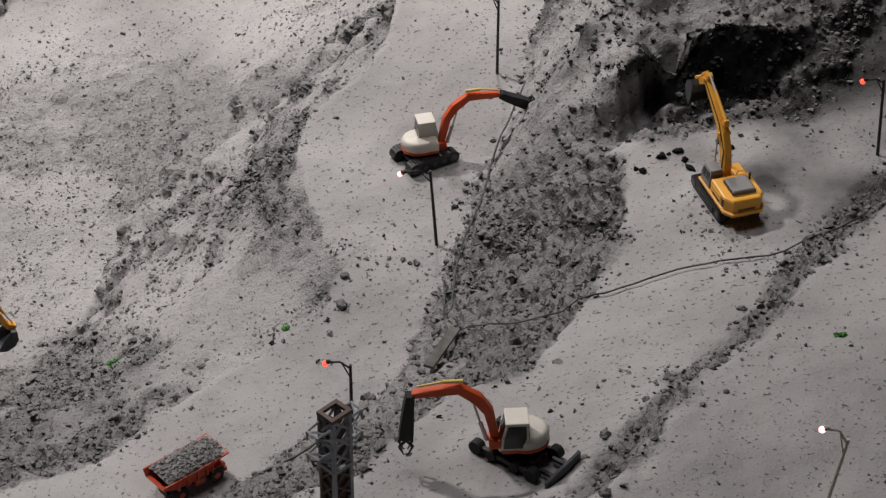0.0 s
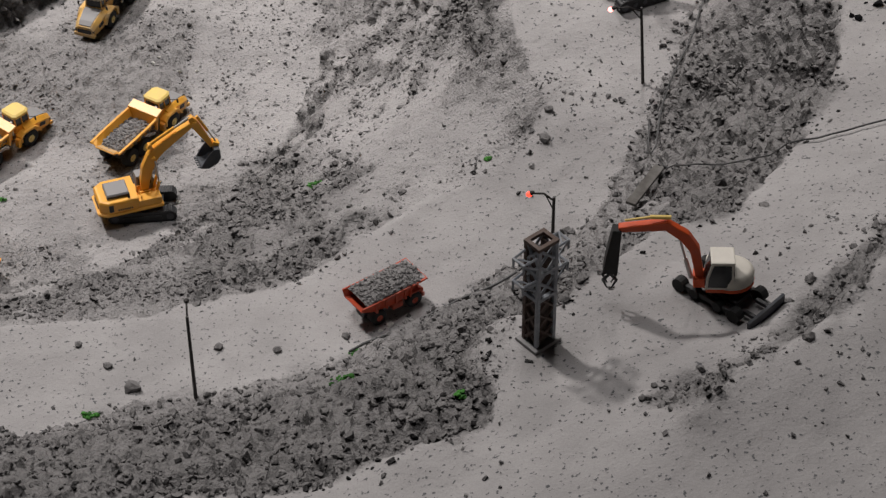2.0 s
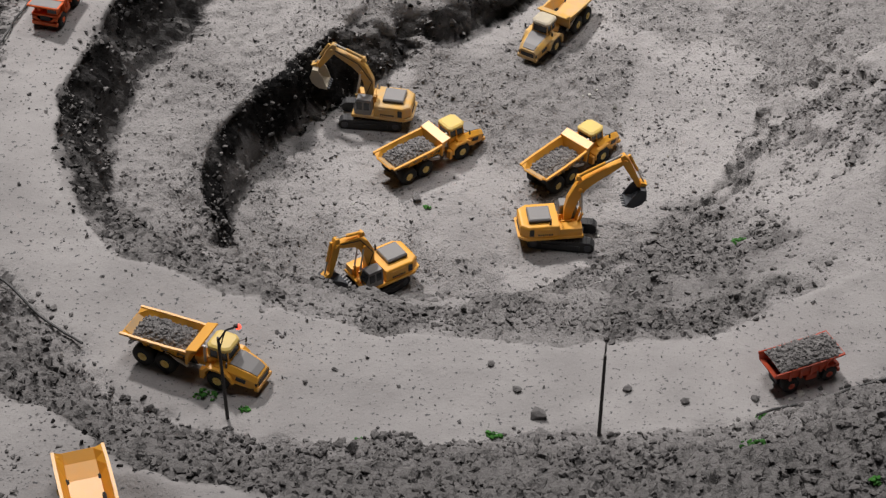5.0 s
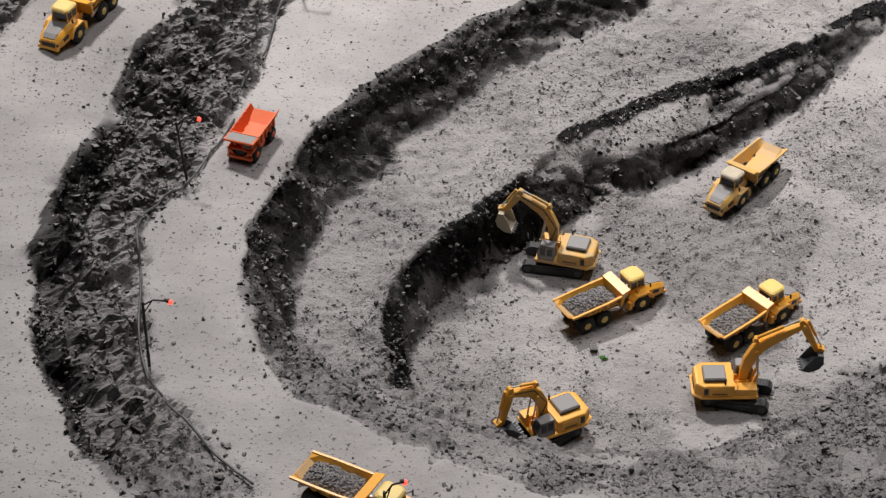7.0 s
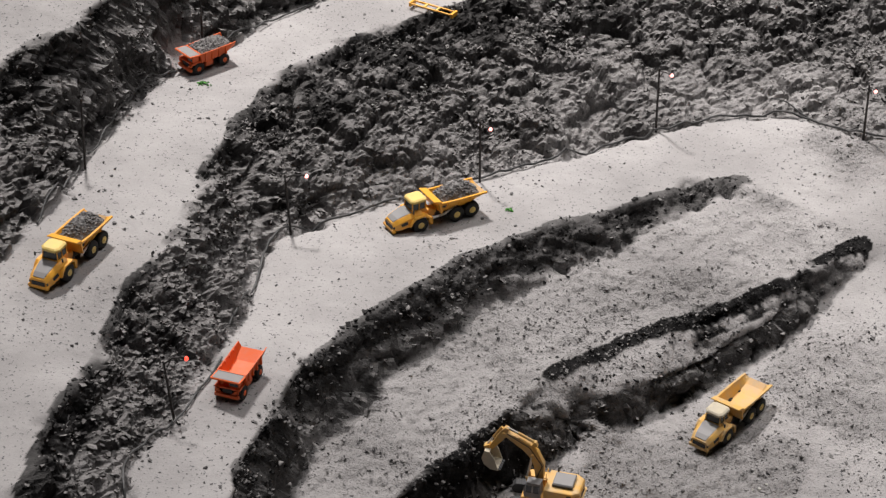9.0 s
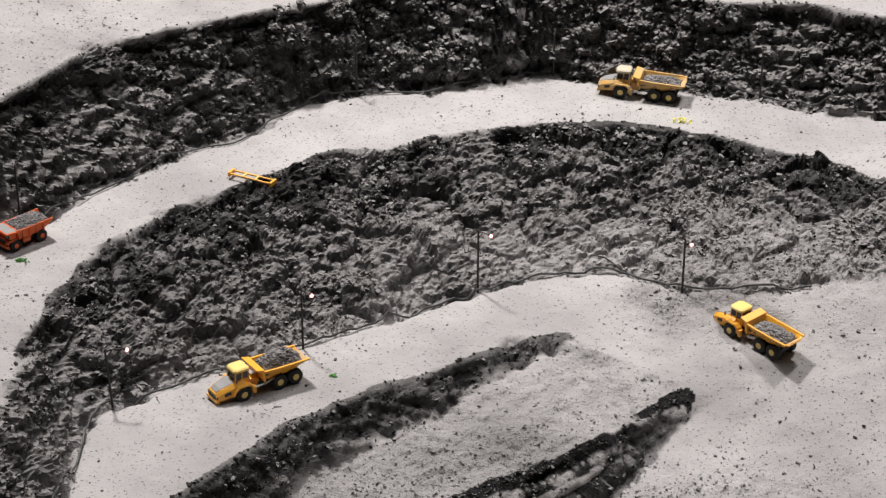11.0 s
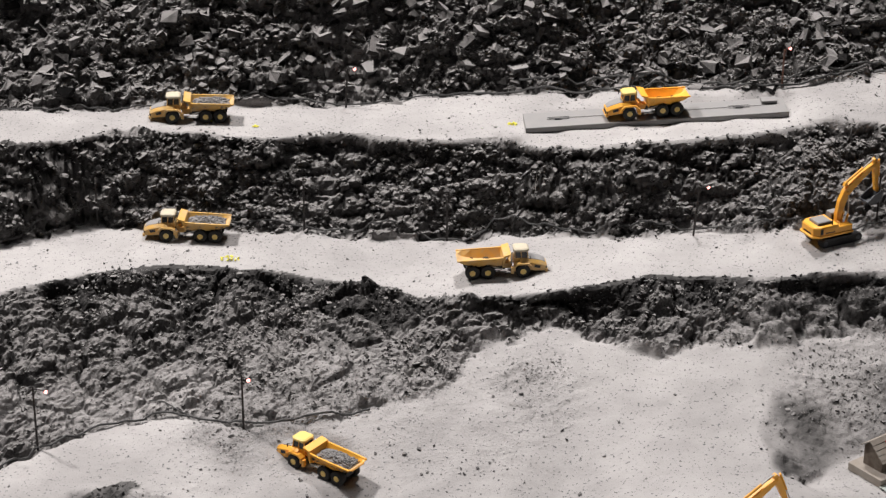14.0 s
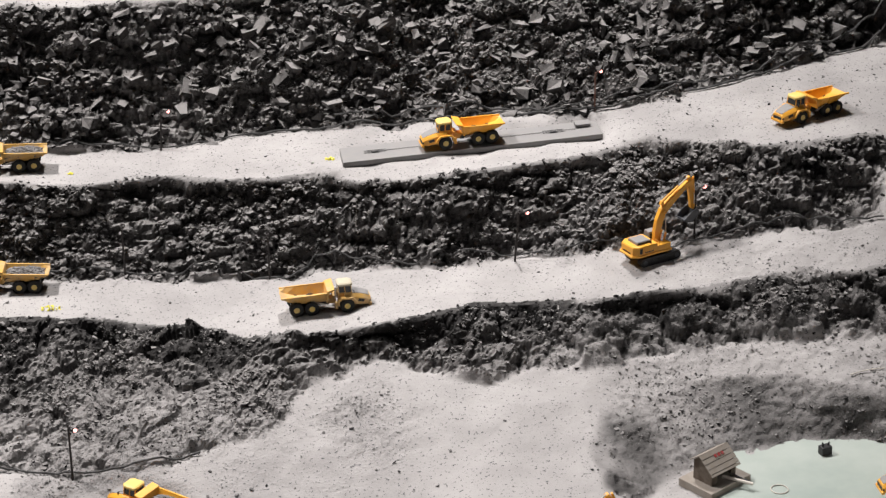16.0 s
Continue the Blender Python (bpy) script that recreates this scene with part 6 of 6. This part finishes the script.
def stick_of(name, a, b, radius, mat, label, category, bend=0.0):
    """A thin stick laid over the ground from one plan place to another."""
    bm, n, rings = B(), 9, []
    for k in range(n):
        u = k / (n - 1)
        x, y = a[0] + (b[0] - a[0]) * u, a[1] + (b[1] - a[1]) * u + bend * math.sin(math.pi * u)
        z = a[2] + (b[2] - a[2]) * u
        r = radius * (1 - 0.4 * u)
        rings.append([(x, y + r * math.cos(q), z + r * math.sin(q)) for q in [j * math.tau / 6 for j in range(6)]])
    loft(bm, rings)
    bmesh.ops.recalc_face_normals(bm, faces=bm.faces)
    me = bpy.data.meshes.new(name)
    bm.to_mesh(me)
    bm.free()
    me.materials.append(mat)
    return tagged(new(name, me), label, category)


def over(x, y, lift):
    return (x, y, max(ground_at(x + a, y + b) for a in (-0.004, 0, 0.004) for b in (-0.004, 0, 0.004)) + lift)


stick_of("twig", over(1.112, 2.706, 0.001), over(1.163, 2.709, 0.001), 0.0011, BONE, "pale bent twig lying above the pond", "twig", 0.004)
stick_of("twig", over(0.470, 3.128, 0.002), over(0.483, 3.190, 0.003), 0.0012, BONE, "pale twig leaning on the dark rubble slope", "twig")
OLD_WOOD = painted("grey_plank_wood", (0.085, 0.078, 0.070), 0.6, 0.85, (0.24, 0.23, 0.22))
plank = thing("plank", "dusty grey wooden plank lying on the rubble slope", "plank")
part("board", block(B(), (0, 0, 0), (0.058, 0.0095, 0.0030), 0.0006), OLD_WOOD, plank)
a, b = over(0.383, 1.462, 0.002), over(0.417, 1.509, 0.002)
way = Vector(b) - Vector(a)
plank.matrix_basis = pose((a[0] + b[0]) / 2, (a[1] + b[1]) / 2, (a[2] + b[2]) / 2 + 0.002) @ way.to_track_quat("X", "Z").to_matrix().to_4x4()

# ---- pond ----
m, nodes, links, bsdf = material("green_grey_water")
links.new(ramp_node(nodes, links, noise_node(nodes, links, 9.0, 4.0), [(0.3, (0.33, 0.385, 0.355)), (0.7, (0.43, 0.475, 0.44))]), bsdf.inputs["Base Color"])
bsdf.inputs["Roughness"].default_value = 0.25
bump_node(nodes, links, noise_node(nodes, links, 70.0, 3.0), 0.2, 0.0008, bsdf)
bm = B()
ring = [(0.87, 2.58), (0.90, 2.63), (0.95, 2.66), (1.08, 2.71), (1.25, 2.71), (1.30, 2.55), (1.22, 2.40), (1.0, 2.37), (0.90, 2.44), (0.86, 2.52)]
bm.faces.new([bm.verts.new((x, y, 0.1372)) for x, y in ring])
me = bpy.data.meshes.new("water")
bm.to_mesh(me)
bm.free()
me.materials.append(m)
tagged(new("water", me), "still grey green water in the pond", "water", kind="structure")
hoop = thing("hoop", "thin pale hoop floating on the pond", "hoop")
bm = B()
rings = []
for k in range(25):
    a = k * math.tau / 24
    rings.append([((0.0115 + 0.0008 * math.cos(b)) * math.cos(a), (0.0115 + 0.0008 * math.cos(b)) * math.sin(a), 0.0008 * math.sin(b)) for b in [j * math.tau / 6 for j in range(6)]])
part("ring", loft(bm, rings, False), BONE, hoop)
hoop.matrix_basis = pose(0.958, 2.530, 0.1382)
box = thing("pump_box", "small black pump standing in the pond", "pump")
part("body", block(B(), (0, 0, 0.007), (0.016, 0.012, 0.014), 0.0015), BLACK, box)
part("cap", rod(rod(B(), (-0.004, 0, 0.014), (-0.005, 0, 0.020), 0.0014, seg=6), (0.004, 0, 0.014), (0.006, 0, 0.018), 0.0014, seg=6), BLACK, box)
box.matrix_basis = pose(1.048, 2.612, 0.1355, 0, 0, 15)


# ---- small things: tufts, pale and dark stones ----
def leafy(name, low, high):
    m, nodes, links, bsdf = material(name)
    geo = nodes.new("ShaderNodeNewGeometry")
    links.new(ramp_node(nodes, links, geo.outputs["Random Per Island"], [(0, low), (1, high)]), bsdf.inputs["Base Color"])
    bsdf.inputs["Roughness"].default_value = 0.8
    return m


FOAM = leafy("green_foam", (0.02, 0.09, 0.012), (0.06, 0.25, 0.03))
SULPHUR = leafy("yellow_foam", (0.55, 0.50, 0.04), (0.80, 0.76, 0.12))


def tuft(x, y, radius, seed, mat=FOAM, label="small bright green tuft of model foliage", name="tuft"):
    r = np.random.RandomState(seed)
    n = int(14 + radius * 1800)
    a, d = r.uniform(0, math.tau, n), radius * np.sqrt(r.uniform(0, 1, n))
    at = np.stack([d * np.cos(a) * 1.3, d * np.sin(a) * 0.8, 0.35 * radius * r.uniform(0, 1.6, n) * (1 - d / radius * 0.6)], -1)
    v = rock_verts(r, n) * (0.0012 + 0.0016 * r.uniform(size=n))[:, None, None] + at[:, None]
    f = (ICO_FACES[None] + 12 * np.arange(n)[:, None, None]).reshape(-1, 3)
    ob = new(name, mesh_of(name, v.reshape(-1, 3), f, mat))
    ob.location = (x, y, ground_at(x, y))
    return tagged(ob, label, "plant" if mat is FOAM else "foam", {"tuft": "tufts", "yellow_lump": "yellow crumbs"}.get(name, ""))


for k, (x, y, radius) in enumerate(((-0.340, 1.364, 0.009), (-0.305, 1.352, 0.004), (0.119, 1.238, 0.010), (0.121, 1.707, 0.007), (-0.823, 2.505, 0.008), (0.136, 1.387, 0.005), (0.666, 1.256, 0.004),
                                    (-0.09, 1.345, 0.005), (0.28, 1.62, 0.003), (0.20, 1.14, 0.006), (-0.205, 1.865, 0.003), (-0.40, 2.42, 0.004), (-0.20, 1.325, 0.004))):
    tuft(x, y, radius, 60 + k)
for k, (x, y, radius) in enumerate(((0.008, 3.068, 0.011), (0.447, 3.250, 0.006), (0.051, 3.282, 0.004), (-0.02, 3.30, 0.003))):
    tuft(x, y, radius, 80 + k, SULPHUR, "crumpled yellow lump of foam on the road", "yellow_lump")

tuft(0.603, 1.045, 0.008, 95, leafy("red_foam", (0.30, 0.01, 0.02), (0.55, 0.03, 0.06)), "crumpled red scrap beside a lamp post", "red_scrap")
CHALK = stone("white_stone", (0.55, 0.54, 0.50), (0.80, 0.79, 0.74))


def boulder(name, x, y, size, seed, mat, label, group, squash=0.8):
    r = np.random.RandomState(seed)
    bm = B()
    size *= 0.72
    bmesh.ops.create_icosphere(bm, subdivisions=1, radius=size)
    for v in bm.verts:
        v.co *= 1 + 0.5 * noise.noise(v.co / size * 1.3 + Vector((seed, 0, 0))) + r.uniform(-0.25, 0.2)
        v.co.z *= squash
    me = bpy.data.meshes.new(name)
    bm.to_mesh(me)
    bm.free()
    me.materials.append(mat)
    ob = new(name, me)
    ob.matrix_basis = pose(x, y, ground_at(x, y) + size * 0.25, 0, 0, r.uniform(0, 360))
    return tagged(ob, label, "stone", group)


for k, (x, y, size) in enumerate(((-0.043, 2.086, 0.0035), (-0.036, 2.092, 0.003), (-0.050, 2.082, 0.0028), (-0.013, 2.062, 0.004), (0.006, 2.060, 0.003), (0.088, 2.067, 0.003), (0.169, 1.421, 0.005), (0.160, 1.414, 0.003),
                                  (-0.285, 1.862, 0.0028), (0.05, 1.98, 0.0025), (0.10, 2.30, 0.003), (0.16, 2.22, 0.0028), (0.55, 1.90, 0.0045), (-0.02, 1.84, 0.0035), (0.42, 3.245, 0.004), (0.40, 3.25, 0.003))):
    boulder("white_stone", x, y, size, 100 + k, CHALK, "small white stone on the dusty ground", "white stones")
for k, (x, y, size) in enumerate(((-0.217, 1.876, 0.0095), (-0.046, 1.978, 0.009), (-0.054, 1.371, 0.010), (0.342, 1.663, 0.007), (0.334, 1.628, 0.008), (0.341, 1.509, 0.006), (-0.075, 1.40, 0.006), (0.02, 1.41, 0.006),
                                  (-0.10, 1.43, 0.005), (0.07, 1.40, 0.006), (0.555, 2.41, 0.009), (0.31, 1.74, 0.006), (0.15, 1.395, 0.007), (0.13, 1.41, 0.006), (-0.19, 1.335, 0.006))):
    boulder("dark_stone", x, y, size, 140 + k, GRIT, "single dark stone lying on the ground", "dark stones")

# ---- single rocks on the near rubble slope, each a piece of the ground ----
ROCKS = []
r = np.random.RandomState(7)
for k in range(14):
    ROCKS.append(mesh_of("rock", block_verts(r, 1)[0], CUBE_FACES, DUSTY))
count = 0
while count < 300:
    x, y = r.uniform(-0.75, 0.62), r.uniform(1.08, 1.75)
    i, j = int((y - GY[0]) / STEP), int((x - GX[0]) / STEP)
    if ROUGH[i, j] < 0.5:
        continue
    ob = new("rock", ROCKS[count % 14])
    size = 0.0026 + 0.0042 * r.uniform() ** 3
    ob.matrix_basis = pose(x, y, ground_at(x, y) + 0.001, r.normal(0, 18), r.normal(0, 18), r.uniform(0, 360)) @ Matrix.Diagonal((size, size, size, 1))
    ob.parent = ground
    count += 1
